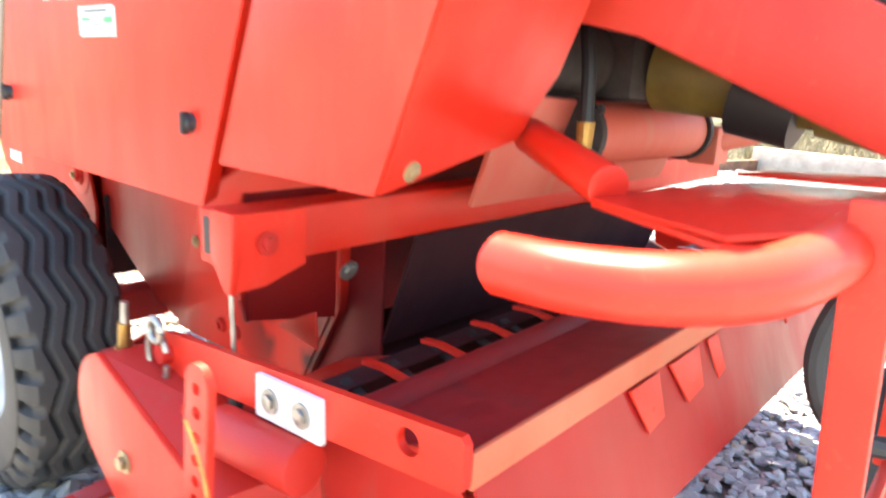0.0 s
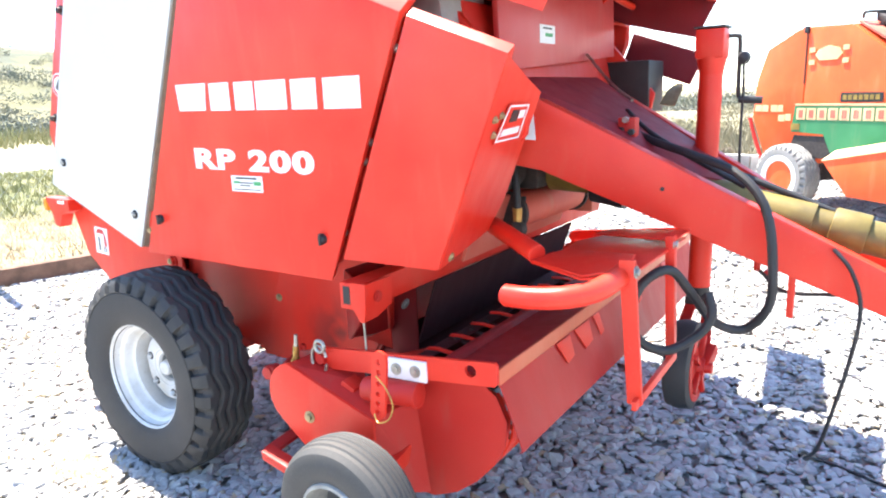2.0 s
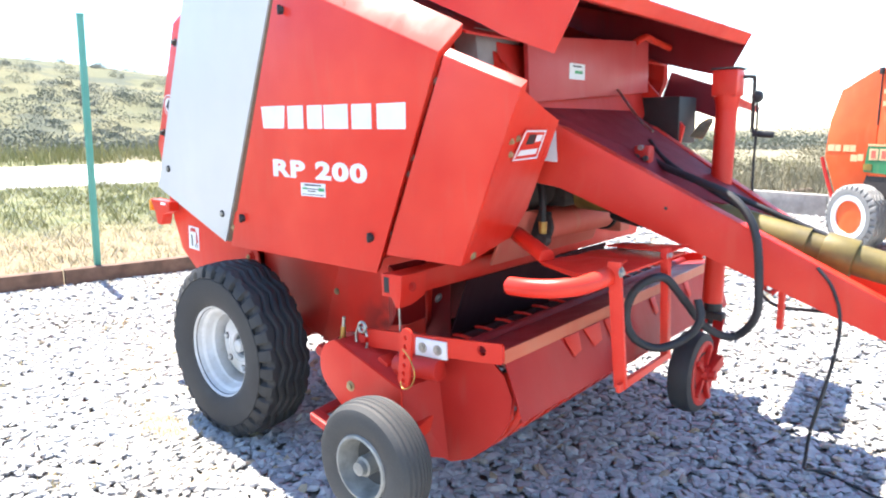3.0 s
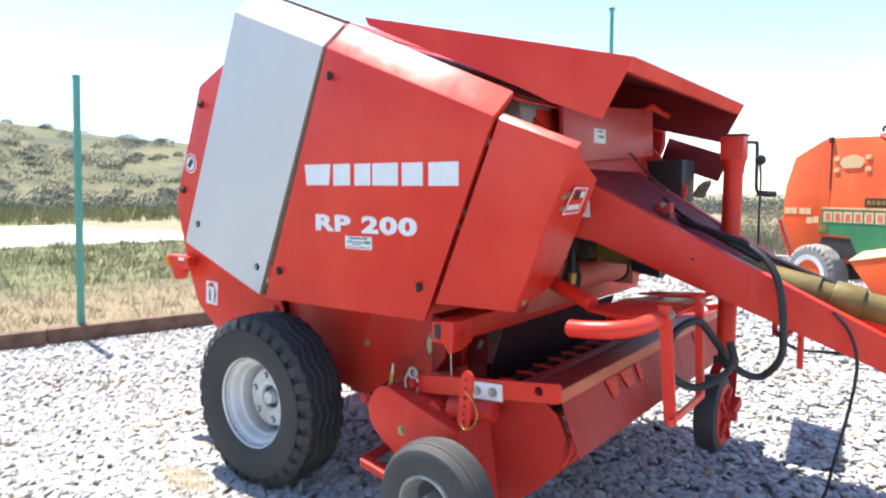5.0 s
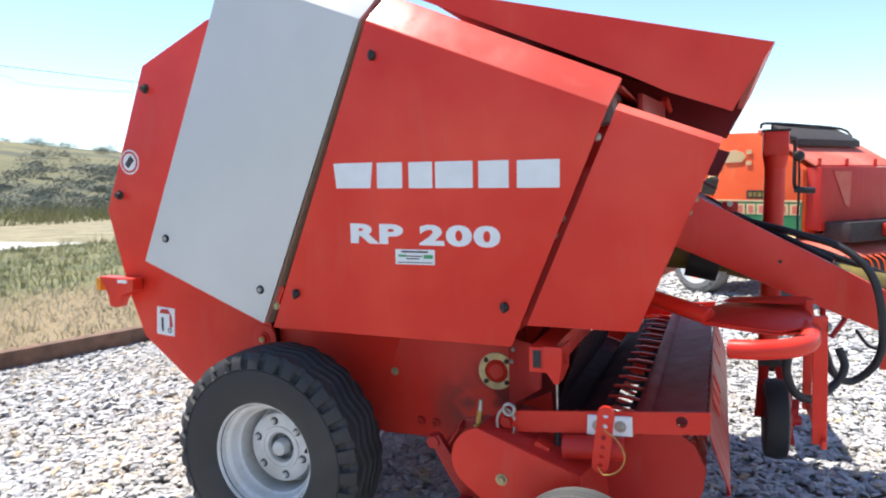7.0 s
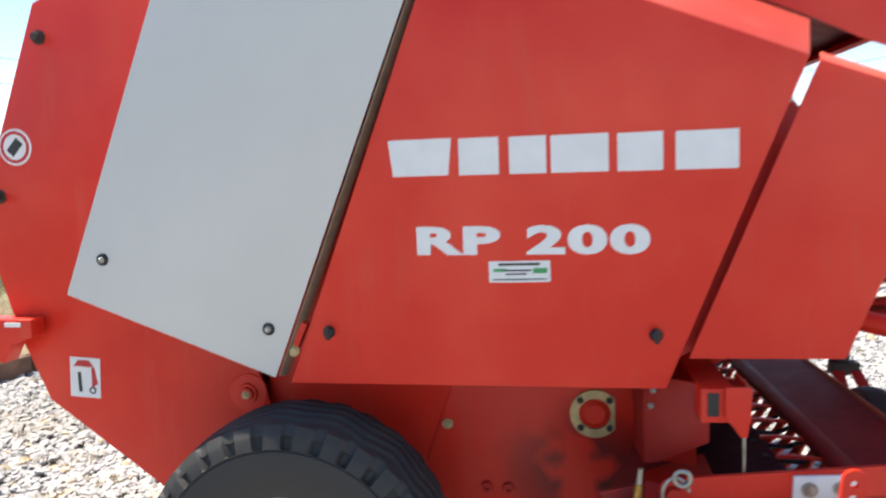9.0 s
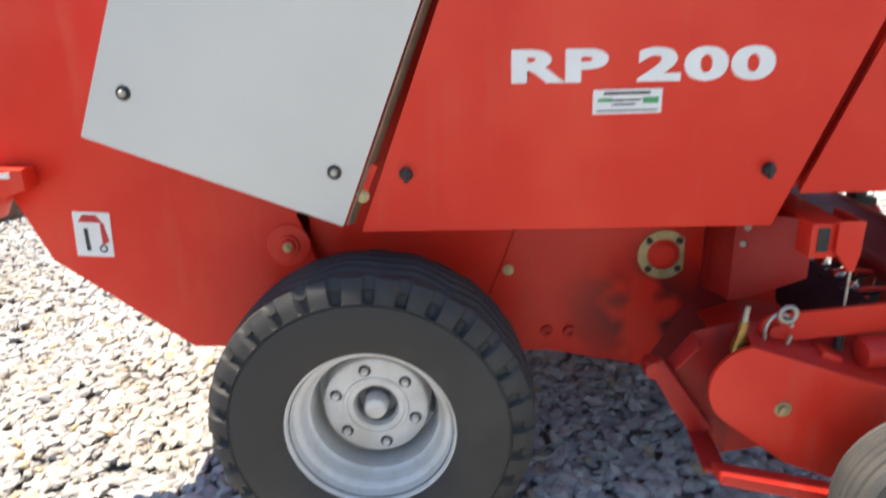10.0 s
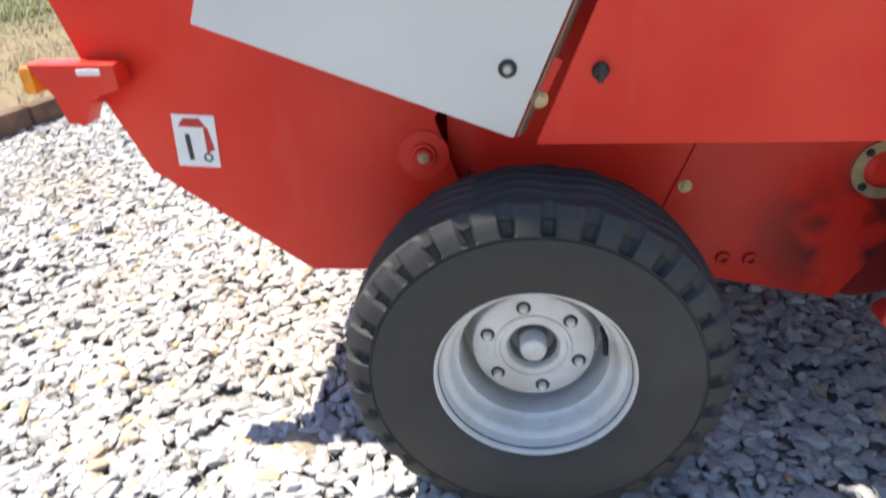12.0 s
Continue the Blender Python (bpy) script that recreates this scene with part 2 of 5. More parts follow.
def tube(pts, r, seg=10, bm=None, smooth=8, flat=1.0):
    """A round hose, rod or pipe through pts."""
    path = spline(pts, smooth) if smooth else [Vector(p) for p in pts]
    own = bmesh.new()
    rings = []
    n = None
    for i, p in enumerate(path):
        d = (path[min(i + 1, len(path) - 1)] - path[max(i - 1, 0)]).normalized()
        if n is None:
            n = d.orthogonal().normalized()
        n = (n - d * n.dot(d)).normalized()
        s = d.cross(n)
        rings.append([own.verts.new(p + n * r * math.cos(a) + s * r * flat * math.sin(a)) for a in (2 * math.pi * k / seg for k in range(seg))])
    for a, b in zip(rings, rings[1:]):
        for k in range(seg):
            own.faces.new((a[k], a[(k + 1) % seg], b[(k + 1) % seg], b[k]))
    own.faces.new(list(reversed(rings[0])))
    own.faces.new(rings[-1])
    return merge(own, bm)


def lathe(profile, center, axis="y", seg=48, bm=None, closed=False, first=True):
    """Turns the profile of (radius, height along the axis) round the axis through center."""
    own = bmesh.new()
    rings = []
    for r, h in profile:
        ring = []
        for k in range(seg):
            a = 2 * math.pi * k / seg
            u, v = r * math.cos(a), r * math.sin(a)
            p = {"y": (u, h, v), "x": (h, u, v), "z": (u, v, h)}[axis]
            ring.append(own.verts.new(Vector(center) + Vector(p)))
        rings.append(ring)
    pairs = list(zip(rings, rings[1:])) + ([(rings[-1], rings[0])] if closed else [])
    for a, b in pairs:
        for k in range(seg):
            own.faces.new((a[k], a[(k + 1) % seg], b[(k + 1) % seg], b[k]))
    if not closed:
        for ring in (rings[0], rings[-1]) if first else (rings[-1],):
            own.faces.new(ring)
    return merge(own, bm)


def bolt(c, axis, r=0.010, h=0.008):
    """A hexagon bolt head on a washer, standing out along axis."""
    c, axis = Vector(c), Vector(axis)
    bm = cyl(c, c + axis * 0.003, r * 1.6, seg=16)
    return cyl(c + axis * 0.003, c + axis * h, r, seg=6, bm=bm, bevel=0.001)


# ---- ground ----
LEAN = radians(14.6)  # the yard's edge is askew to the machine
YARD = Matrix.Translation((0, 1, 0)) @ Matrix.Rotation(-LEAN, 4, "Z")  # x: away from the edging, y: along it


def in_yard(u, v):
    return u * math.cos(LEAN) + v * math.sin(LEAN), 1 - u * math.sin(LEAN) + v * math.cos(LEAN)


def ground_material():
    m = Mat("gravel_yard_and_field", 0.95)
    wx, wy = m.axis(0), m.axis(1)
    x = m.math("SUBTRACT", m.math("MULTIPLY", wx, math.cos(LEAN)), m.math("MULTIPLY", m.math("SUBTRACT", wy, 1.0), math.sin(LEAN)))
    y = m.math("ADD", m.math("MULTIPLY", wx, math.sin(LEAN)), m.math("MULTIPLY", m.math("SUBTRACT", wy, 1.0), math.cos(LEAN)))
    wob = m.math("MULTIPLY", m.math("SUBTRACT", m.noise(0.35, 3, vec=m.pos), 0.5), 3.0)
    xx = m.math("ADD", x, wob)
    grit, blotch = m.noise(60, 5, vec=m.pos), m.noise(2.0, 4, vec=m.pos)
    vor = m.n.new("ShaderNodeTexVoronoi")
    vor.inputs["Scale"].default_value = 26
    m.l.new(m.pos, vor.inputs["Vector"])
    gravel = m.mix(m.ramp(vor.outputs["Color"], 0.1, 0.9), (0.20, 0.195, 0.185), (0.34, 0.33, 0.31))
    gravel = m.mix(m.ramp(vor.outputs["Distance"], 0.45, 0.75), gravel, (0.20, 0.19, 0.175))
    gravel = m.mix(m.ramp(blotch, 0.55, 0.75, 0, 0.55), gravel, (0.28, 0.22, 0.14))
    dirt = m.mix(m.ramp(grit, 0.3, 0.7), (0.17, 0.125, 0.065), (0.27, 0.205, 0.115))
    grass = m.mix(m.ramp(m.noise(1.3, 5, vec=m.pos), 0.35, 0.65), (0.085, 0.10, 0.040), (0.19, 0.175, 0.075))
    road = m.mix(m.ramp(blotch, 0.3, 0.7), (0.50, 0.48, 0.45), (0.60, 0.58, 0.55))
    c = m.mix(m.ramp(x, -3.84, -3.80), dirt, gravel)
    c = m.mix(m.ramp(xx, -9.0, -7.0, 1, 0), c, grass)
    c = m.mix(m.ramp(m.math("ADD", x, m.math("MULTIPLY", wob, 0.15)), -17.8, -17.4, 1, 0), c, road)
    c = m.mix(m.ramp(x, -31.3, -30.7, 1, 0), c, grass)
    dry = m.mix(m.ramp(m.noise(1.1, 5, vec=m.pos), 0.35, 0.65), (0.15, 0.135, 0.08), (0.27, 0.23, 0.14))
    c = m.mix(m.ramp(m.math("ADD", wy, wob), 11.5, 12.5), c, dry)
    return m.color(c).bump(m.math("ADD", m.math("MULTIPLY", vor.outputs["Distance"], -1.0), grit), 0.6, 0.02).m


GROUND = ground_material()
bm = bmesh.new()
bmesh.ops.create_grid(bm, x_segments=40, y_segments=40, size=1500)
bmesh.ops.translate(bm, vec=(0, 0, -0.012), verts=bm.verts)
solo("ground", bm, GROUND, "pale crushed stone yard running out into dry field", "ground", "structure")


def plate(outer, holes, y, depth, bm=None):
    """An upright plate with round holes (x, z, radius) through it."""
    own = bmesh.new()
    loops = [[(x, z) for x, z in outer]]
    for hx, hz, hr in holes:
        loops.append([(hx + hr * math.cos(a), hz + hr * math.sin(a)) for a in (2 * math.pi * k / 14 for k in range(14))])
    edges = []
    for pts in loops:
        vs = [own.verts.new((x, y, z)) for x, z in pts]
        edges += [own.edges.new((vs[i], vs[(i + 1) % len(vs)])) for i in range(len(vs))]
    bmesh.ops.triangle_fill(own, use_beauty=True, use_dissolve=False, edges=edges)
    ext = bmesh.ops.extrude_face_region(own, geom=list(own.faces))
    bmesh.ops.translate(own, vec=(0, depth, 0), verts=[g for g in ext["geom"] if isinstance(g, bmesh.types.BMVert)])
    return merge(own, bm)


def arc(cx, cz, r, a0, a1, n=8):
    return [(cx + r * math.cos(radians(a0 + (a1 - a0) * k / n)), cz + r * math.sin(radians(a0 + (a1 - a0) * k / n))) for k in range(n + 1)]


# ---- baler ----
CY = 0.93  # middle of the machine
BALER = thing("round_baler", (0.2, CY, 0), "red round baler with pale grey side panel on gravel", "baler")


def sheet_cover(name, face, crown, material, label, far=False, lift=0.0, crown_material=None):
    """A side cover: flat face folded over at its top into a sloping crown, with a return round its rim. far: on the other
    side of the machine. lift: degrees by which it is swung up about its top edge."""
    own = bmesh.new()
    (bl, br, tr, tl), (cl, cr) = face, crown
    ring = [(bl[0], 0, bl[1]), (br[0], 0, br[1]), (tr[0], 0, tr[1]), cr, cl, (tl[0], 0, tl[1])]
    f = [own.verts.new(p) for p in ring]
    b = [own.verts.new((bl[0] + 0.012, 0.035, bl[1] + 0.012)), own.verts.new((br[0] - 0.012, 0.035, br[1] + 0.012)),
         own.verts.new((tr[0] - 0.014, 0.035, tr[1] - 0.014)), own.verts.new((cr[0] - 0.014, cr[1] + 0.012, cr[2] - 0.03)),
         own.verts.new((cl[0] + 0.014, cl[1] + 0.012, cl[2] - 0.03)), own.verts.new((tl[0] + 0.014, 0.035, tl[1] - 0.014))]
    own.faces.new((f[0], f[1], f[2], f[5]))
    own.faces.new((f[5], f[2], f[3], f[4]))
    own.faces.new((b[5], b[2], b[1], b[0]))
    own.faces.new((b[4], b[3], b[2], b[5]))
    for i in range(6):
        j = (i + 1) % 6
        own.faces.new((f[j], f[i], b[i], b[j]))
    bmesh.ops.recalc_face_normals(own, faces=own.faces)
    bev(own, 0.005, 2)
    if lift:
        p, q = Vector(cl), Vector(cr)
        m = Matrix.Translation(p) @ Matrix.Rotation(radians(-lift), 4, (q - p).normalized()) @ Matrix.Translation(-p)
        bmesh.ops.transform(own, matrix=m, verts=own.verts)
    if far:
        bmesh.ops.transform(own, matrix=Matrix.Translation((0, 2 * CY, 0)) @ Matrix.Diagonal((1, -1, 1, 1)), verts=own.verts)
    cover = part(name, own, material, BALER, label)
    # Faces tilted to the sky take the paler red as painted sunlight.
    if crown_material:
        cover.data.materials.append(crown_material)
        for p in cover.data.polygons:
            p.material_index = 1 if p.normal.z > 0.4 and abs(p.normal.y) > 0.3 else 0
    return cover


CENTRE = ((-0.112, 0.872), (0.830, 0.866), (1.138, 1.627), (0.318, 1.966)), ((0.358, 0.095, 2.075), (1.168, 0.090, 1.722))
REAR = ((-0.735, 1.112), (-0.152, 0.885), (0.296, 1.972), (-0.280, 2.205)), ((-0.243, 0.095, 2.315), (0.334, 0.095, 2.082))
FRONT = ((0.880, 0.940), (1.226, 0.940), (1.455, 1.503), (1.158, 1.618)), ((1.165, 0.028, 1.640), (1.460, 0.028, 1.524))
centre_cover = sheet_cover("centre_cover", *CENTRE, RED, "red painted steel side cover", crown_material=RED_SUNLIT)
rear_cover = sheet_cover("rear_cover", *REAR, GREY, "pale grey steel side cover")
front_cover = sheet_cover("front_cover", *FRONT, RED, "red steel front side cover", crown_material=RED_SUNLIT)
# Far covers take darker red for their shaded inner faces.
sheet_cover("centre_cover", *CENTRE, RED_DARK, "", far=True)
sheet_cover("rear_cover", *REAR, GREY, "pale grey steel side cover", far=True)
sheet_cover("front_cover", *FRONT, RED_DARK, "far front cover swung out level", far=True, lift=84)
part("far_cover_rail", prism([(1.170, 1.815, 1.668), (1.500, 1.800, 1.552), (1.440, 1.800, 1.420), (1.120, 1.815, 1.530)], (0, 0.02, 0), bevel=0.003), INNER_SHADE, BALER, "shade-darkened red rail below the swung-out far cover")
# raw edge strip and rubber seal along the grey cover
part("edge_strip", prism([(-0.146, 0.006, 0.890), (0.300, 0.006, 1.974), (0.312, 0.034, 1.970), (-0.134, 0.034, 0.886)], (0.003, 0, -0.001)), TAN, rear_cover, "bare tan edge strip")
part("seal", tube([(-0.243, 0.100, 2.322), (0.334, 0.100, 2.089), (0.352, 0.100, 2.083)], 0.007, 8, smooth=0), BLACK, rear_cover, "black rubber seal")
# Unseen plate added to keep the sun off the tyre's top.
part("sun_block_plate", prism([(-0.722, 0.034, 1.118), (-0.722, 0.272, 1.118), (-0.262, 0.272, 2.215), (-0.262, 0.034, 2.215)], (0.004, 0, -0.002)), GREY, rear_cover)
# Dark strips added behind the slot between covers, so that it stays dark.
for y in (0.050, 2 * CY - 0.054):
    part("slot_strip", xz([(0.795, 0.90), (0.905, 0.95), (1.115, 1.43), (1.02, 1.46)], y, 0.004), RED_DARK, BALER)
# forward return of the front cover, going in towards the side plate
RP0 = Vector((1.229, 0.006, 0.943))
RN = (Vector((1.452, 0.006, 1.500)) - RP0).cross(Vector((1.368, 0.352, 1.392)) - RP0).normalized()
RN = RN if RN.x > 0 else -RN


def on_return(y, z, out):
    """A point on the front cover's return sheet, out metres in front of it."""
    x = RP0.x - (RN.y * (y - RP0.y) + RN.z * (z - RP0.z)) / RN.x
    return Vector((x, y, z)) + RN * out


part("cover_return", prism([on_return(y, z, 0) for y, z in ((0.006, 0.943), (0.006, 1.500), (0.21, 1.445), (0.352, 1.410), (0.352, 1.285), (0.352, 1.10), (0.30, 1.0))], RN * -0.004), RED, front_cover)
part("bolt", bolt((1.233, 0.055, 0.970), Vector((0.93, 0, -0.37)), 0.009), ZINC, front_cover)

# knobs and bolts that hold the covers
def knob(c, parent):
    own = lathe([(0.0, -0.016), (0.009, -0.016), (0.013, -0.012), (0.014, -0.004), (0.016, 0.0)], c, seg=20)
    return part("knob", box((c[0], c[1] - 0.012, c[2]), (0.010, 0.015, 0.036), own, 0.003), BLACK, parent, "black plastic turn knob")


for x, z in ((0.0, 1.008), (0.807, 0.998), (0.342, 1.846)):
    knob((x, 0.0, z), centre_cover)
for x, z in ((-0.163, 1.016), (-0.617, 1.206)):
    w = part("washer", lathe([(0.0, -0.005), (0.015, -0.005), (0.017, 0.0)], (x, 0, z), seg=24), BLACK, rear_cover, "black rubber washer")
    part("screw", lathe([(0.0, -0.012), (0.006, -0.012), (0.009, -0.008), (0.009, -0.004)], (x, 0, z), seg=16), STEEL, w)
part("latch", bar((-0.105, 0.03, 0.965), (-0.075, 0.03, 1.030), 0.03, 0.025, bevel=0.004), RED, centre_cover)
part("latch_bolt", bolt((-0.105, 0.018, 0.955), Vector((0, -1, 0)), 0.010), ZINC, centre_cover)


for x, y, z in ((0.872, 0.03, 1.02), (0.965, 0.03, 1.235), (0.99, 0.03, 1.29), (1.10, 0.03, 1.54)):
    part("hinge_bolt", bolt((x, y, z), Vector((0, -1, 0)), 0.008), STEEL, front_cover)


# brand blocks, model writing and sticker on the centre cover
def px(u):
    return 0.176 + (u - 595) / 531.0 * 0.814


for a, b, lean in ((595, 697, 0.010), (708, 771, 0), (787, 844, 0), (851, 938, 0), (951, 1018, 0), (1036, 1126, 0)):
    x0, x1 = px(a), px(b)
    z0 = 1.395 - 0.012 * (x0 - 0.2)
    own = prism([(x0 + lean, -0.0012, z0), (x1 - lean, -0.0012, z0 - 0.001), (x1, -0.0012, z0 + 0.088), (x0, -0.0012, z0 + 0.088)], (0, 0.001, 0))
    part("brand_block", own, WHITE, centre_cover, "plain white block standing for a brand letter", smooth=False)


def writing(text, x0, x1, z, height, y, material, parent, bold):
    """Built-in lettering set on the cover, each character a part."""
    cu = bpy.data.curves.new("writing", "FONT")
    cu.body, cu.offset, cu.extrude, cu.resolution_u, cu.space_character = text, bold, 0.0, 4, 1.13
    tmp = new("writing", cu)
    me = bpy.data.meshes.new_from_object(tmp.evaluated_get(bpy.context.evaluated_depsgraph_get()))
    bpy.data.objects.remove(tmp)
    own = bmesh.new()
    own.from_mesh(me)
    xs, ys = [v.co.x for v in own.verts], [v.co.y for v in own.verts]
    a0, a1, b0, b1 = min(xs), max(xs), min(ys), max(ys)
    left = set(own.verts)
    while left:
        stack, isle = [left.pop()], set()
        while stack:
            v = stack.pop()
            isle.add(v)
            for e in v.link_edges:
                w = e.other_vert(v)
                if w in left:
                    left.discard(w)
                    stack.append(w)
        glyph, copy = bmesh.new(), {}
        for v in sorted(isle, key=lambda q: q.index):
            u, w = (v.co.x - a0) / (a1 - a0), (v.co.y - b0) / (b1 - b0)
            x = x0 + u * (x1 - x0)
            copy[v] = glyph.verts.new((x, y, z - 0.014 * (x - 0.24) + w * height))
        for f in own.faces:
            if f.verts[0] in isle:
                glyph.faces.new([copy[v] for v in f.verts])
        ext = bmesh.ops.extrude_face_region(glyph, geom=list(glyph.faces))
        bmesh.ops.translate(glyph, vec=(0, 0.0009, 0), verts=[g for g in ext["geom"] if isinstance(g, bmesh.types.BMVert)])
        part("model_character", glyph, material, parent, "white character of the model number", smooth=False)
    own.free()


bpy.context.view_layer.update()
writing("RP 200", 0.238, 0.795, 1.200, 0.072, -0.0012, WHITE, centre_cover, 0.048)
stick = part("sticker", box((0.488, -0.0008, 1.156), (0.148, 0.0012, 0.052), None, 0.0), WHITE, centre_cover, "small white dealer sticker", smooth=False)
for cx, cz, w, h, m in ((0.487, 1.174, 0.10, 0.006, BLACK_INK), (0.482, 1.159, 0.07, 0.004, BLACK_INK), (0.440, 1.160, 0.03, 0.008, GREEN_INK),
                        (0.538, 1.158, 0.034, 0.013, GREEN_INK), (0.480, 1.150, 0.05, 0.004, BLACK_INK), (0.488, 1.137, 0.13, 0.003, BLACK_INK)):
    part("print_bar", box((cx, -0.0018, cz), (w, 0.0008, h), None, 0.0), m, stick, smooth=False)

# body shell between the side plates
chamber = [(-0.15, 0.98), (-0.72, 1.0), (-1.05, 1.3), (-0.84, 1.88), (-0.27, 2.19), (0.34, 2.03), (1.12, 1.69), (1.17, 1.45),
           (0.98, 1.02), (0.78, 0.86), (0.60, 0.44), (0.20, 0.40), (-0.05, 0.46), (-0.13, 0.62)]
body = part("bale_chamber", xz(chamber, 0.34, 1.18, bevel=0.01), RED_DARK, BALER, "dusty dark red chamber body")
side = [(-0.31, 0.66), (-0.26, 0.60), (-0.10, 0.50), (0.02, 0.44), (0.20, 0.392), (0.36, 0.398), (0.645, 0.343), (0.69, 0.42), (0.80, 0.62), (0.81, 0.80), (1.02, 1.12), (1.22, 1.16), (1.34, 1.29), (1.36, 1.39), (1.10, 1.68), (0.35, 2.0), (-0.15, 1.9), (-0.31, 1.6)]
for y in (0.315, 1.525):
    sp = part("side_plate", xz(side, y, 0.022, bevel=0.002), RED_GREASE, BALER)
    s = -1 if y < 1 else 1
    yo = y if y < 1 else y + 0.022
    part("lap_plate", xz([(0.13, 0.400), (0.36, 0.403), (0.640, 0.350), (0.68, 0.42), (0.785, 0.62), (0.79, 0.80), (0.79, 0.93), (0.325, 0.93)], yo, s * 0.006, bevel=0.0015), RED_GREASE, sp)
    yy = yo + s * 0.006
    c = Vector((0.680, yy, 0.694))
    flange = plate([(c.x + 0.056, c.z - 0.045)] + arc(c.x, c.z, 0.071, -38, -322, 28) + [(c.x + 0.056, c.z + 0.045)], [(c.x, c.z, 0.046)], yy, s * 0.008)
    fl = part("bearing_flange", flange, ZINC, sp, "pale metal bearing flange ring")
    part("bearing_cap", lathe([(0.0, s * 0.012), (0.028, s * 0.012), (0.034, s * 0.008), (0.045, 0.0)], (c.x, yy, c.z), seg=24), RED, sp)
    for k in range(4):
        a = radians(45 + 90 * k)
        part("bolt", bolt((c.x + 0.058 * math.cos(a), yy + s * 0.008, c.z + 0.058 * math.sin(a)), Vector((0, s, 0)), 0.006, 0.007), DARK, fl)
    part("bolt", bolt((0.248, yy, 0.655), Vector((0, s, 0)), 0.010), ZINC, sp)
    for bx, bz in ((0.360, 0.462), (0.425, 0.460)):
        part("bush", lathe([(0.0, s * 0.002), (0.007, s * 0.002), (0.009, s * 0.010), (0.016, s * 0.010), (0.019, 0.0)], (bx, yy, bz), seg=18), RED_DARK, sp)

# tailgate, closed
tail = [(-0.30, 2.18), (-0.600, 2.125), (-0.975, 1.962), (-1.236, 1.312), (-1.125, 0.915), (-1.045, 0.722), (-0.676, 0.442), (-0.314, 0.439), (-0.276, 0.661), (-0.335, 0.84), (-0.25, 1.0)]
TY = 0.279
gate = part("tailgate", xz(tail, TY, 0.010, bevel=0.002), RED, BALER, "red rear tailgate plate")
part("tailgate_plate", xz(tail, 2 * CY - TY - 0.010, 0.010, bevel=0.002), RED, gate)
shell = [(-0.95, 1.95), (-1.205, 1.31), (-1.09, 0.91), (-1.01, 0.73), (-0.67, 0.47), (-0.36, 0.47), (-0.36, 0.50), (-0.66, 0.51), (-0.94, 0.76), (-1.03, 0.95), (-1.14, 1.30), (-0.86, 1.89), (-0.3, 2.16), (-0.3, 2.19)]
part("tailgate_shell", xz(shell, TY + 0.012, 2 * (CY - TY) - 0.024, bevel=0.003), RED_DARK, gate)
part("rubber_edge", bar((-0.268, 0.45, 0.45), (-0.262, 0.45, 0.70), 0.3, 0.006), BLACK, gate)
pivot = part("pivot_disc", lathe([(0.0, -0.022), (0.020, -0.022), (0.022, -0.012), (0.030, -0.012), (0.032, -0.006), (0.060, -0.004), (0.062, 0.0)], (-0.364, TY, 0.753), seg=36), RED, gate)
part("pivot_bolt", bolt((-0.364, TY - 0.022, 0.753), Vector((0, -1, 0)), 0.008), ZINC, pivot)
for x, z in ((-0.964, 1.860), (-1.155, 1.382)):
    part("bolt", bolt((x, TY, z), Vector((0, -1, 0)), 0.014, 0.022), DARK, gate)
sign = part("round_sign", lathe([(0.0, -0.0015), (0.056, -0.0015), (0.057, 0.0)], (-1.082, TY - 0.0005, 1.534), seg=36), WHITE, gate, "round white warning sticker with red ring")
part("sign_ring", lathe([(0.040, -0.003), (0.050, -0.003), (0.050, -0.0016), (0.040, -0.0016)], (-1.082, TY, 1.534), seg=36, closed=True), RED_INK, sign)
part("sign_mark", bar((-1.10, TY - 0.0025, 1.515), (-1.064, TY - 0.0025, 1.553), 0.001, 0.03, bevel=0.0), BLACK_INK, sign)
tilt = Matrix.Rotation(radians(4), 4, "Y")
sign = part("warning_sticker", box((-0.915, TY - 0.0012, 0.797), (0.105, 0.0016, 0.130), None, 0.0, tilt), WHITE, gate, "white warning sticker with red and black shapes")
part("sign_roof", xz([(-0.952, 0.835), (-0.882, 0.830), (-0.897, 0.853), (-0.935, 0.855)], TY - 0.003, 0.0008), RED_INK, sign)
part("sign_gate", xz([(-0.890, 0.828), (-0.880, 0.830), (-0.872, 0.775), (-0.893, 0.765)], TY - 0.003, 0.0008), RED_INK, sign)
part("sign_bar", xz([(-0.940, 0.750), (-0.928, 0.750), (-0.928, 0.815), (-0.940, 0.815)], TY - 0.003, 0.0008), BLACK_INK, sign)
part("sign_wheel", lathe([(0.007, -0.003), (0.012, -0.003), (0.012, -0.0022), (0.007, -0.0022)], (-0.892, TY, 0.755), seg=18, closed=True), BLACK_INK, sign)
for y in (0.235, 2 * CY - 0.235):
    lb = part("lamp_bracket", xz([(-1.235, 1.005), (-1.03, 1.000), (-1.03, 0.945), (-1.10, 0.925), (-1.135, 0.862), (-1.175, 0.868), (-1.19, 0.93)], y - 0.03, 0.06, bevel=0.004), RED, BALER)
    part("side_lamp", box((-1.243, y, 0.968), (0.030, 0.062, 0.062), None, 0.008), AMBER, lb, "amber plastic side lamp")
    part("reflector", box((-1.09, y - 0.032, 0.985), (0.055, 0.004, 0.014), None, 0.001), WHITE, lb)


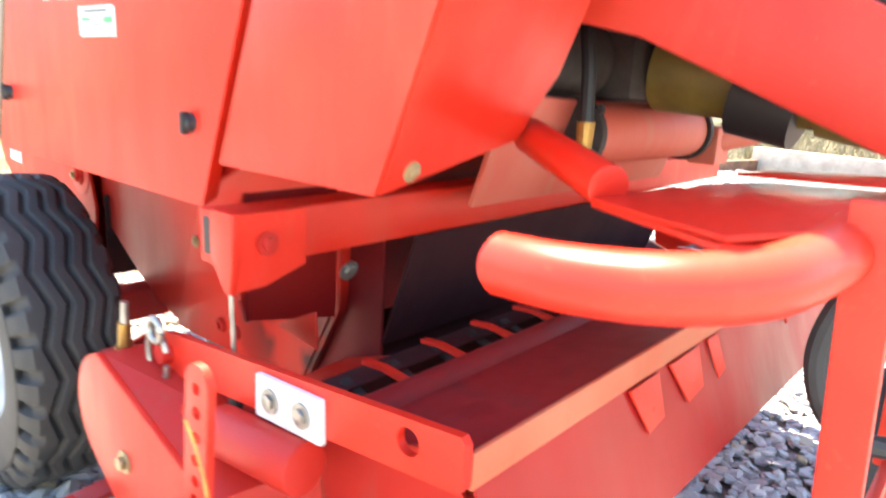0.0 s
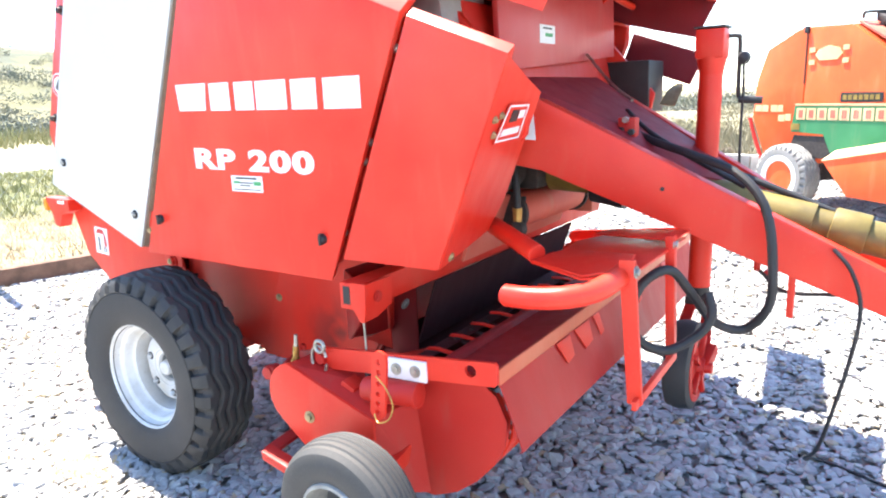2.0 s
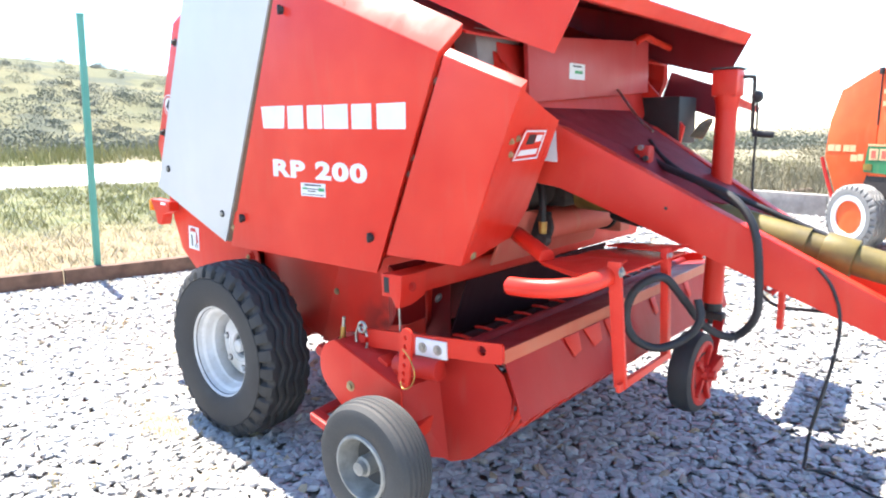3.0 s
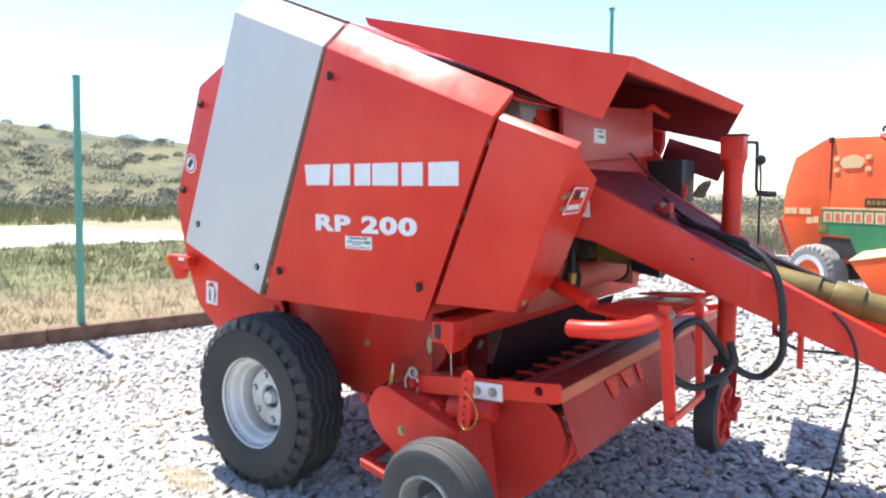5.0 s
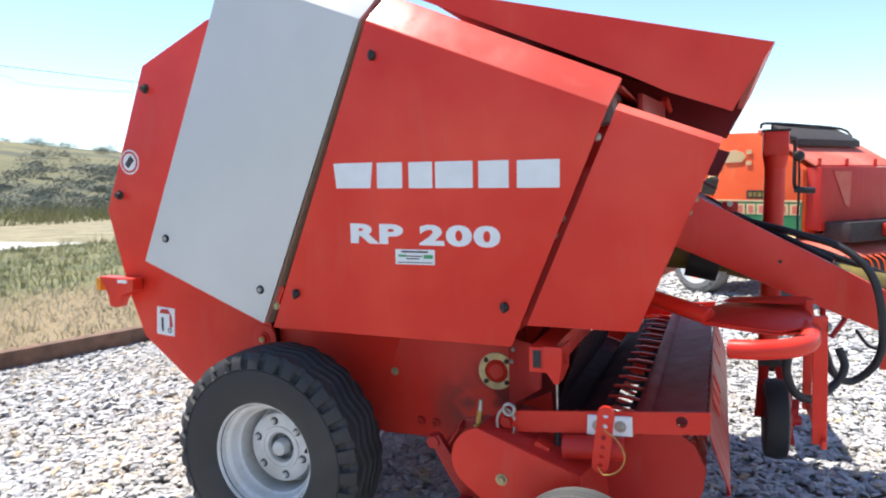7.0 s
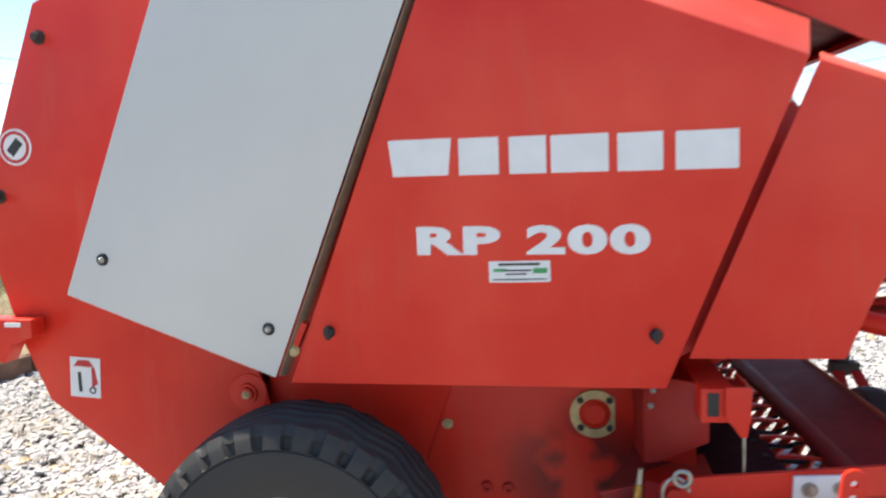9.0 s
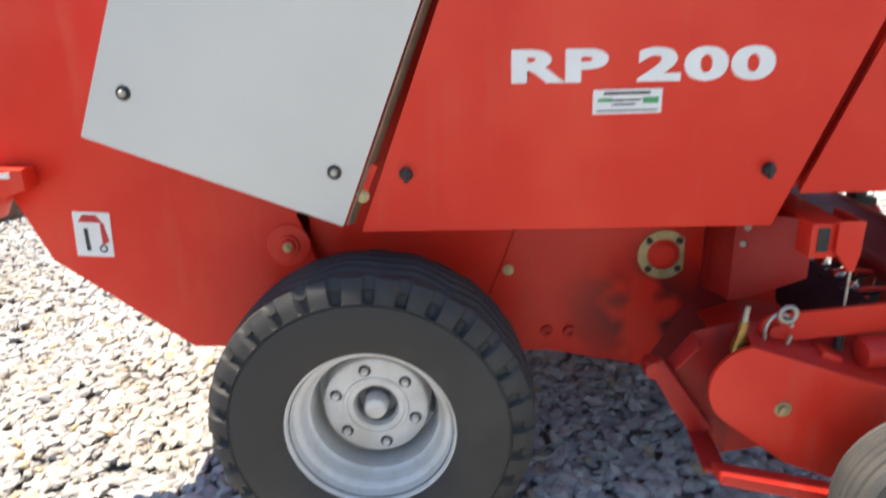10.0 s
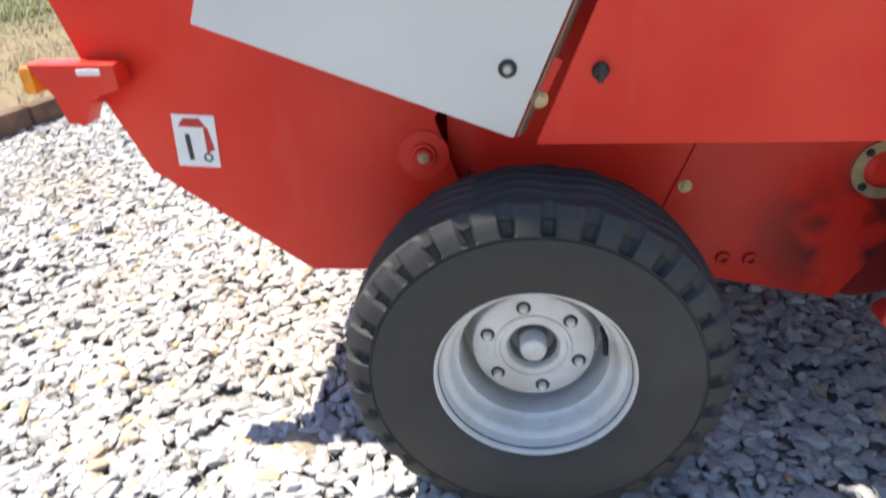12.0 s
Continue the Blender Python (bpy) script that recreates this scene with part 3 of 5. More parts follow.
# wheels
def tube_lathe(profile, seg, material_bm=None):
    """Like lathe, with open ends."""
    own = bmesh.new()
    rings = [[own.verts.new((r * math.cos(2 * math.pi * k / seg), h, r * math.sin(2 * math.pi * k / seg))) for k in range(seg)] for r, h in profile]
    for a, b in zip(rings, rings[1:]):
        for k in range(seg):
            own.faces.new((a[k], a[(k + 1) % seg], b[(k + 1) % seg], b[k]))
    return own


def tyre_mesh():
    prof = [(0.200, -0.105), (0.206, -0.116), (0.211, -0.120), (0.214, -0.123), (0.235, -0.133), (0.26, -0.139), (0.30, -0.1440), (0.330, -0.1425)]
    prof += [(0.337, -0.1420), (0.3395, -0.1375), (0.342, -0.1375), (0.3445, -0.1415), (0.352, -0.139), (0.361, -0.1365), (0.372, -0.132), (0.381, -0.127), (0.389, -0.1195)]
    tread = [(0.398 + 0.007 * math.cos(v / 0.099 * math.pi / 2), v) for v in np.linspace(-0.0995, 0.0995, 47)]
    prof = [(r, h * 0.88) for r, h in prof]
    prof = prof + tread + [(r, -h) for r, h in reversed(prof)]
    seg = 384
    own = bmesh.new()
    rings = []
    for k in range(seg):
        a = 2 * math.pi * k / seg
        ring = []
        for r, h in prof:
            if abs(h) <= 0.100 and r > 0.39:
                wave = 0.013 * (2 * abs(((a * 15 / math.pi) % 2) - 1) - 1)
                cut = min(abs(h - wave - c) for c in (-0.061, -0.021, 0.021, 0.061))
                r -= 0.013 * max(0.0, 1 - (cut / 0.0080) ** 2)
            if abs(h) > 0.088 and r > 0.35:
                ph = (a * 15 / math.pi + (0.5 if h > 0 else 0)) % 1.0
                edge = min(1.0, max(0.0, (0.21 - abs(ph - 0.22)) / 0.09))
                r -= 0.015 * edge * min(1, (abs(h) - 0.088) / 0.012)
                if abs(h) > 0.106:
                    h *= 1 - 0.10 * edge
            ring.append(own.verts.new((r * math.cos(a), h, r * math.sin(a))))
        rings.append(ring)
    for i in range(seg):
        a, b = rings[i], rings[(i + 1) % seg]
        for k in range(len(prof) - 1):
            own.faces.new((a[k], a[k + 1], b[k + 1], b[k]))
    return own


RIM_PROFILE = [(0.205, -0.093), (0.214, -0.108), (0.217, -0.119), (0.214, -0.125), (0.208, -0.125), (0.203, -0.118), (0.199, -0.100), (0.194, -0.086),
               (0.184, -0.078), (0.179, -0.070), (0.175, -0.040), (0.168, -0.030), (0.164, -0.026), (0.160, 0.104), (0.166, 0.110), (0.186, 0.118), (0.205, 0.124)]
DISC_PROFILE = [(0.161, 0.085), (0.148, 0.079), (0.141, 0.065), (0.138, 0.037), (0.1375, 0.023), (0.134, 0.012), (0.126, 0.008), (0.086, 0.007), (0.084, 0.003),
                (0.076, 0.003), (0.073, 0.007), (0.060, 0.010), (0.055, 0.018), (0.052, 0.060), (0.032, 0.062), (0.030, 0.004), (0.027, -0.006), (0.020, -0.010), (0.004, -0.011)]


def road_wheel(center, flip):
    w = part("wheel", tube_lathe([(r, h * 0.84) for r, h in RIM_PROFILE], 96), RIM, BALER, "silver painted steel rim with dark tyre")
    w.matrix_basis = Matrix.Translation(center) @ Matrix.Rotation(math.pi if flip else 0, 4, "Z")
    part("tyre", tyre_mesh(), TYRE, w, "black dusty ribbed implement tyre")
    part("wheel_disc", lathe(DISC_PROFILE, (0, 0, 0), seg=72), RIM, w)
    # Grey ring added to paint shade into the hub hole.
    part("hub_shade_ring", lathe([(0.0535, 0.022), (0.0515, 0.059), (0.033, 0.061), (0.0325, 0.030), (0.0335, 0.030), (0.034, 0.057), (0.050, 0.055), (0.052, 0.022)], (0, 0, 0), seg=48, closed=True), MIDGREY, w, "grey ring that darkens the hub hole")
    for k in range(6):
        a = 2 * math.pi * (k + 0.70) / 6
        c = Vector((0.106 * math.cos(a), 0.0085, 0.106 * math.sin(a)))
        # Dark disc painted in for the shadow of the stud recess.
        part("nut_recess_shade", cyl(c, c + Vector((0, -0.003, 0)), 0.0165, 0.0155, 18), DARK, w)
        own = cyl(c, c + Vector((0, -0.012, 0)), 0.0110, 0.0095, 6, None, 0.001)
        part("wheel_nut", cyl(c, c + Vector((0, -0.016, 0)), 0.005, 0.006, 10, own), RIM, w)
    part("valve", tube([(0.150, 0.030, 0.040), (0.152, -0.010, 0.040), (0.150, -0.045, 0.020)], 0.0065, 8), BLACK, w, "black rubber valve stem")
    return w


road_wheel((-0.110, 0.006, 0.397), False)
road_wheel((-0.110, 2 * CY - 0.006, 0.397), True)
part("axle", bar((-0.117, 0.08, 0.405), (-0.117, 2 * CY - 0.08, 0.405), 0.09, 0.09, bevel=0.006), RED_DARK, BALER)
part("rear_step", box((-0.30, 0.62, 0.56), (0.30, 0.5, 0.07), None, 0.006), RED_DARK, BALER)

# hood
hood = part("hood", prism([(0.42, 0.125, 2.100), (1.595, 0.135, 1.800), (1.580, 1.735, 1.812), (0.42, 1.735, 2.112)], (0, 0, -0.004)), RED, BALER, "raised red sheet steel front hood")
part("hood_side", xz([(0.42, 2.098), (1.593, 1.798), (1.484, 1.606), (1.30, 1.675), (1.17, 1.740), (0.44, 2.062)], 0.128, 0.004), RED, hood)
# Far side is darker than the near one to carry the hood's shade.
part("hood_side", xz([(0.42, 2.108), (1.578, 1.808), (1.480, 1.620), (1.30, 1.665), (0.80, 1.80), (0.44, 1.95)], 1.731, 0.004), GRIMY_SHADE, hood)
# Sheet added below the hood to paint in the shade there.
part("hood_shade_sheet", prism([(0.44, 0.134, 2.086), (1.575, 0.140, 1.796), (1.562, 1.729, 1.806), (0.44, 1.729, 2.098)], (0, 0, -0.003)), INNER_SHADE, hood, "added sheet under the hood, darkened for shade")
part("hood_lip", prism([(1.595, 0.132, 1.800), (1.580, 1.735, 1.812), (1.554, 1.735, 1.765), (1.569, 0.132, 1.756)], (-0.004, 0, 0)), RED, hood)
part("hood_fold", prism([(1.568, 0.132, 1.756), (1.553, 1.735, 1.765), (1.525, 1.735, 1.768), (1.540, 0.132, 1.760)], (0, 0, 0.003)), RED_DARK, hood)

part("roof_sheet", prism([(0.34, 0.11, 2.058), (1.165, 0.11, 1.702), (1.165, 1.75, 1.702), (0.34, 1.75, 2.058)], (0, 0, -0.01), bevel=0.002), RED_DARK, BALER)
# Rear sheet, added to close the top against sun on the tyre.
part("roof_sheet", prism([(-0.255, 0.104, 2.302), (0.336, 0.104, 2.066), (0.336, 2 * CY - 0.104, 2.066), (-0.255, 2 * CY - 0.104, 2.302)], (0, 0, -0.01), bevel=0.002), RED_DARK, BALER)
# Hidden strips added to block a sun leak onto the ground.
for y in (0.285, 2 * CY - 0.365):
    part("sun_leak_strip", box((-0.27, y + 0.04, 2.160), (0.14, 0.10, 0.006), None, 0.0), RED_DARK, BALER)
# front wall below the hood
wall = part("front_wall", box((1.185, 0.955, 1.632), (0.02, 1.04, 0.235), None, 0.004, Matrix.Rotation(radians(4), 4, "X")), RED_PINKISH, BALER, "dark red front wall under the hood")
st = part("sticker", box((1.1965, 0.789, 1.608), (0.0014, 0.125, 0.062), None, 0.0), WHITE, wall, "small white sticker")
part("print_bar", box((1.1976, 0.789, 1.628), (0.0008, 0.07, 0.006), None, 0.0), BLACK_INK, st)
part("print_bar", box((1.1976, 0.80, 1.606), (0.0008, 0.06, 0.012), None, 0.0), GREEN_INK, st)
part("control_box", box((1.07, 0.36, 1.66), (0.10, 0.27, 0.13), None, 0.008, Matrix.Rotation(radians(-8), 4, "Y")), MIDGREY, BALER, "grey sheet metal box")
part("hood_lever", tube([(1.19, 1.33, 1.77), (1.20, 1.42, 1.80), (1.20, 1.52, 1.79), (1.20, 1.70, 1.775)], 0.016, 10), RED, BALER)


# drawbar
def beam_at(x, z, flip, out=0.0):
    y = 0.50 + 0.30 * (x - 1.3) - out
    return (x, 2 * CY - y if flip else y, z)


def beam(flip):
    d = (0, -0.060 if flip else 0.060, 0)
    pts = [(1.10, 1.25), (1.16, 1.43), (1.30, 1.388), (2.60, 0.673), (2.95, 0.53), (2.95, 0.44), (2.60, 0.573), (1.30, 1.165), (1.14, 1.20)]
    return prism([beam_at(x, z, flip) for x, z in pts], d, bevel=0.006)


for f in (False, True):
    b = part("drawbar_beam", beam(f), RED, BALER, "long tapered red box-section beam")
    if not f:
        for x, z in ((1.66, 1.105),):
            p = Vector(beam_at(x, z, False))
            part("bolt", bolt(p + Vector((0, -0.001, 0)), Vector((0.28, -0.96, 0)).normalized(), 0.004, 0.005), DARK, b)
part("hitch_plate", prism([(2.80, 0.78, 0.60), (2.95, 0.86, 0.53), (2.95, 1.0, 0.53), (2.80, 1.08, 0.60)], (0, 0, -0.10), bevel=0.006), RED, BALER)
part("beam_cover", prism([(1.14, 0.50, 1.480), (1.14, 1.36, 1.480), (1.90, 1.16, 1.042), (1.62, 0.66, 1.165)], (0, 0, -0.006)), GRIMY_SHADE, BALER, "dark red sheet between the beams, grimy and darkened for shade")
part("gearbox", box((1.06, CY, 1.17), (0.20, 0.30, 0.22), cyl((1.06, CY, 1.15), (1.22, CY, 1.12), 0.075, 0.06, 20), 0.02), DARK, BALER)

# sticker plate and bolts beside the front cover
def return_patch(corners, out, material, parent, name="print_bar", label=""):
    return part(name, prism([on_return(y, z, out) for y, z in corners], RN * -0.0012), material, parent, label, smooth=False)


wp = return_patch([(0.112, 1.385), (0.271, 1.385), (0.271, 1.285), (0.083, 1.280)], 0.006, RED, BALER, "warning_plate", "red warning plate with white border")
for c in ([(0.116, 1.381), (0.265, 1.381), (0.265, 1.376), (0.115, 1.376)], [(0.265, 1.381), (0.258, 1.381), (0.258, 1.288), (0.265, 1.288)],
          [(0.090, 1.290), (0.265, 1.293), (0.265, 1.288), (0.089, 1.285)], [(0.116, 1.381), (0.123, 1.381), (0.099, 1.286), (0.091, 1.286)],
          [(0.119, 1.318), (0.242, 1.322), (0.242, 1.304), (0.113, 1.300)], [(0.206, 1.366), (0.247, 1.366), (0.247, 1.346), (0.206, 1.344)]):
    return_patch(c, 0.0075, WHITE, wp)
return_patch([(0.151, 1.368), (0.200, 1.368), (0.200, 1.338), (0.145, 1.336)], 0.0075, BLACK_INK, wp)
part("white_plate", prism([(1.280, 0.490, 1.390), (1.289, 0.493, 1.262), (1.240, 0.478, 1.267)], (0.0, -0.003, 0)), WHITE, BALER, "small white sticker on the beam")
for y, z in ((0.050, 1.345), (0.088, 1.354), (0.072, 1.305)):
    part("bolt", bolt(on_return(y, z, 0.001), RN, 0.007, 0.010), ZINC, BALER)

# front roller baffle
part("baffle", prism([(1.13, 0.40, 1.065), (1.09, 1.30, 1.035), (1.02, 1.30, 0.85), (1.06, 0.40, 0.86)], (-0.01, 0, 0.004), bevel=0.002), RED_FADED_LIT, BALER, "sun-bleached pinkish steel baffle")
feed = part("feed_roller", cyl((1.105, 0.66, 0.992), (1.095, 1.24, 0.985), 0.066, seg=36, bevel=0.004), RED_FADED_LIT, BALER, "sun-bleached pinkish feed roller")
part("roller_flange", cyl((1.105, 0.640, 0.992), (1.105, 0.660, 0.992), 0.076, seg=28), DARK, feed)
part("roller_flange", cyl((1.095, 1.24, 0.985), (1.095, 1.258, 0.985), 0.076, seg=28), DARK, feed)
part("roller_bracket", bar((1.10, 1.285, 1.06), (1.16, 1.31, 0.93), 0.03, 0.012, None, 0.003), RED_FADED_LIT, feed)
for k in range(5):
    part("chain_link", box((1.165 - 0.002 * k, 0.652, 1.045 - 0.028 * k), (0.014, 0.012, 0.018), None, 0.003), DARK, feed)
part("roller", cyl((1.03, 0.36, 1.14), (1.03, 1.50, 1.14), 0.085, seg=28), DARK, BALER)
part("idler_arm", tube([(1.13, 0.62, 1.24), (1.16, 0.60, 1.12), (1.165, 0.60, 1.02)], 0.014, 10), BLACK, BALER, "black hydraulic hose with brass fitting")
part("hose_fitting", cyl((1.165, 0.60, 1.02), (1.165, 0.60, 0.96), 0.018, 0.014, 10), BRASS, BALER)
part("coupler", lathe([(0.0, -0.02), (0.028, -0.02), (0.03, 0.0), (0.028, 0.02), (0.0, 0.02)], (1.165, 0.60, 0.945), seg=18), DARK, BALER)
own = box((1.14, 1.32, 0.95), (0.08, 0.10, 0.10), None, 0.01)
part("tensioner", cyl((1.14, 1.30, 0.96), (1.24, 1.42, 0.99), 0.035, 0.03, 16, own), RED_FADED_LIT, BALER)

# cross beam with bracket in front of the chamber
cross = part("cross_beam", box((0.938, CY, 0.842), (0.078, 1.95, 0.082), None, 0.005), RED, BALER, "red transverse box beam")
# Black inset painted in for the dark inside of the open tube.
part("beam_end", box((0.926, -0.0445, 0.845), (0.026, 0.006, 0.056), None, 0.002), BLACK, cross, "dark open tube end")
tab = part("bracket_tab", xz([(0.950, 0.890), (1.008, 0.890), (1.006, 0.815), (0.998, 0.772), (0.984, 0.772), (0.950, 0.820)], -0.058, 0.010, bevel=0.002), RED, cross)
part("bracket_side", prism([(1.002, -0.054, 0.888), (1.002, 0.07, 0.888), (0.998, 0.07, 0.80), (0.996, 0.0, 0.777), (0.990, -0.054, 0.772)], (0.006, 0, 0)), RED, tab)
part("bolt", bolt((1.009, -0.002, 0.842), Vector((1, 0, 0)), 0.011), RED_DARK, tab)
part("intake_baffle", prism([(0.985, 0.34, 0.80), (0.985, 1.52, 0.80), (0.90, 1.52, 0.56), (0.90, 0.34, 0.56)], (-0.005, 0, 0)), INTAKE_SHADE, BALER)
part("bolt", bolt((0.955, 0.20, 0.755), Vector((0.94, 0, -0.33)), 0.012), STEEL, BALER)
# Dark sheet added so that the intake stays black.
part("intake_dark_sheet", prism([(0.74, 0.36, 0.56), (0.74, 1.83, 0.56), (1.03, 1.83, 0.47), (1.03, 0.36, 0.47)], (0, 0, -0.006)), INTAKE_SHADE, BALER)
cable = part("cable", tube([(0.992, -0.052, 0.774), (0.993, -0.051, 0.70), (0.994, -0.050, 0.58)], 0.0035, 8), STEEL, BALER, "thin steel cable with black sleeve")
part("cable_sleeve", cyl((0.994, -0.050, 0.625), (0.994, -0.050, 0.545), 0.010, 0.012, 12), BLACK, cable)

# pickup
PICK = part("pickup_end_plate", plate([(0.79, 0.60), (0.86, 0.635), (1.33, 0.655), (1.40, 0.605), (1.432, 0.535), (1.422, 0.46), (1.388, 0.395), (1.33, 0.33), (1.26, 0.275), (1.18, 0.24), (0.95, 0.24), (0.83, 0.36)], [(1.00, 0.40, 0.02)], 0.0, 0.008), RED_DARK, BALER, "red pickup with curved guards")
part("pickup_end_plate", plate([(0.79, 0.60), (0.86, 0.635), (1.33, 0.655), (1.40, 0.605), (1.432, 0.535), (1.422, 0.46), (1.388, 0.395), (1.33, 0.33), (1.26, 0.275), (1.18, 0.24), (0.95, 0.24), (0.83, 0.36)], [], 1.852, 0.008), RED, BALER)
part("pickup_arm", plate(arc(0.835, 0.640, 0.034, 96, 264, 8) + [(1.435, 0.668), (1.442, 0.676), (1.442, 0.726), (1.436, 0.734)], [(1.363, 0.699, 0.017), (0.833, 0.640, 0.012)], -0.070, 0.012), RED, PICK, "flat red bar with holes")
part("pickup_arm", plate(arc(0.835, 0.640, 0.034, 96, 264, 8) + [(1.435, 0.668), (1.442, 0.676), (1.442, 0.726), (1.436, 0.734)], [(1.363, 0.699, 0.017)], 1.918, 0.012), RED, PICK)
own = xz([(1.090, 0.632), (1.226, 0.640), (1.224, 0.700), (1.092, 0.693)], -0.080, 0.010, bevel=0.002)
wpl = part("white_plate", own, WHITE, BALER, "white plastic plate with two bolts")
for x, z in ((1.124, 0.664), (1.190, 0.668)):
    part("bolt", bolt((x, -0.080, z), Vector((0, -1, 0)), 0.011), STEEL, wpl)
link = part("perforated_link", plate(arc(1.166, 0.742, 0.024, 0, 180, 8) + arc(1.150, 0.592, 0.024, 180, 360, 8), [(1.165, 0.736, 0.008), (1.163, 0.706, 0.008), (1.160, 0.674, 0.008), (1.157, 0.644, 0.008), (1.154, 0.616, 0.008), (1.151, 0.590, 0.008)], -0.205, 0.010), RED, BALER, "red adjusting link with a row of holes")
part("wire_loop", tube([(1.163, -0.218, 0.702), (1.20, -0.225, 0.678), (1.222, -0.228, 0.635), (1.205, -0.228, 0.592), (1.165, -0.222, 0.572), (1.145, -0.212, 0.588)], 0.0022, 6), BRASS, link, "thin tan safety wire")
shield = part("side_shield", xz(arc(0.775, 0.532, 0.105, 100, 232, 12) + [(0.86, 0.335), (1.05, 0.262), (1.085, 0.295), (1.085, 0.522)], -0.150, 0.012, bevel=0.003), RED, BALER, "rounded red chain guard")
part("shield_top", prism([(0.757, -0.140, 0.634), (1.085, -0.140, 0.524), (1.13, -0.003, 0.545), (0.78, -0.003, 0.640)], (0, 0, -0.004)), RED_DARK, shield)
part("shield_front", prism([(1.085, -0.140, 0.522), (1.13, -0.004, 0.545), (1.17, -0.004, 0.25), (1.085, -0.140, 0.290)], (-0.004, 0, 0)), RED_DARK, shield)
part("shield_lug", box((0.955, -0.075, 0.580), (0.05, 0.06, 0.022), None, 0.005, Matrix.Rotation(radians(24), 4, "Y")), RED, shield)
part("bolt", bolt((0.838, -0.150, 0.480), Vector((0, -1, 0)), 0.012, 0.012), ZINC, shield)
part("spacer_tube", cyl((1.02, -0.095, 0.590), (1.205, -0.085, 0.602), 0.036, seg=28, bevel=0.008), RED_DARK, BALER)
part("pickup_rear_plate", xz([(0.605, 0.535), (0.667, 0.617), (0.75, 0.638), (0.88, 0.62), (0.88, 0.30), (0.76, 0.28), (0.70, 0.38), (0.65, 0.46)], -0.030, 0.008, bevel=0.002), GREASED, BALER)
part("rear_plate_fold", prism([(0.605, -0.024, 0.535), (0.667, -0.024, 0.617), (0.667, -0.075, 0.600), (0.622, -0.060, 0.535)], (0.004, 0, -0.004), bevel=0.001), GREASED, BALER)
part("skid_bar", xz([(0.548, 0.555), (0.590, 0.560), (0.66, 0.46), (0.73, 0.36), (0.69, 0.335), (0.625, 0.42)], -0.062, 0.030, bevel=0.005), GREASED, BALER, "bent dusty red bar")
part("foot_bar", prism([(0.690, -0.225, 0.362), (0.680, -0.175, 0.364), (0.98, -0.175, 0.300), (0.98, -0.225, 0.296)], (0, 0, -0.030), bevel=0.006), RED_DARK, BALER, "flat red foot bar behind the small wheel")
part("foot_stay", bar((0.688, -0.190, 0.345), (0.690, -0.045, 0.360), 0.05, 0.012, None, 0.003), GREASED, BALER)
part("skid_lug", cyl((0.570, -0.070, 0.535), (0.570, -0.02, 0.535), 0.022, seg=18, bevel=0.003), GREASED, BALER)
# Darker red here paints in the shade behind the side plate.
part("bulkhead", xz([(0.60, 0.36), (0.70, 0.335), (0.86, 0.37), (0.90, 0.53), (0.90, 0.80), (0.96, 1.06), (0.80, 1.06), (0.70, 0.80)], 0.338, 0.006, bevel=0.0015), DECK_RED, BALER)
# Gusset borrows the greased red for its darker tone.
gus = part("gusset", prism([(0.790, 0.100, 0.875), (0.927, 0.0, 0.875), (0.925, 0.0, 0.735), (0.815, 0.082, 0.648), (0.790, 0.100, 0.640)], (0.004, 0.004, 0), bevel=0.0012), GREASED, BALER, "folded dark red gusset plate")
part("gusset_return", prism([(0.790, 0.102, 0.875), (0.790, 0.308, 0.875), (0.790, 0.308, 0.600), (0.790, 0.102, 0.640)], (0.004, 0, 0), bevel=0.0012), GREASED, gus)
part("gusset_foot", xz([(0.815, 0.628), (0.927, 0.682), (0.932, 0.612)], 0.150, 0.005, bevel=0.001), RED, gus)
for p in ((0.812, 0.081, 0.838), (0.806, 0.085, 0.796)):
    part("bolt", bolt(p, Vector((-0.59, -0.81, 0)), 0.005), DULL_ZINC, gus)
part("bulkhead_fold", prism([(0.80, 0.335, 0.505), (0.985, 0.335, 0.570), (0.985, 0.10, 0.555), (0.80, 0.10, 0.490)], (0, 0, -0.004)), RED, BALER)
pin = part("pivot_pin", cyl((0.745, -0.10, 0.615), (0.752, -0.10, 0.675), 0.011, 0.010, 12, cyl((0.743, -0.10, 0.60), (0.747, -0.10, 0.632), 0.017, 0.015, 12)), BRASS, BALER, "worn brass and steel pin")
part("pin_tip", cyl((0.752, -0.10, 0.675), (0.756, -0.10, 0.712), 0.007, 0.006, 10), STEEL, pin)
own = tube([(0.835 + 0.030 * math.cos(a), -0.088, 0.640 + 0.046 * math.sin(a)) for a in np.linspace(0.3, 6.1, 14)], 0.0050, 8, None, 3)
own = tube([(0.848 + 0.018 * math.cos(a), -0.096, 0.688 + 0.018 * math.sin(a)) for a in np.linspace(0, 6.28, 12)], 0.0058, 8, own, 3)
part("ring_clip", own, STEEL, BALER, "galvanised ring clip")
part("arm_boss", lathe([(0.0, -0.016), (0.016, -0.016), (0.018, 0.0)], (0.833, -0.070, 0.640), seg=18), RED_DARK, PICK)

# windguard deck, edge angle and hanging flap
deck = part("windguard_deck", prism([(1.430, -0.055, 0.704), (1.430, 1.915, 0.704), (1.240, 1.915, 0.668), (1.240, -0.055, 0.668)], (0, 0, -0.004)), DECK_RED, BALER, "dark red deck sheet")
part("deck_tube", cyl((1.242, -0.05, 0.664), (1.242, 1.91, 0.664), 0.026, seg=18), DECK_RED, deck)
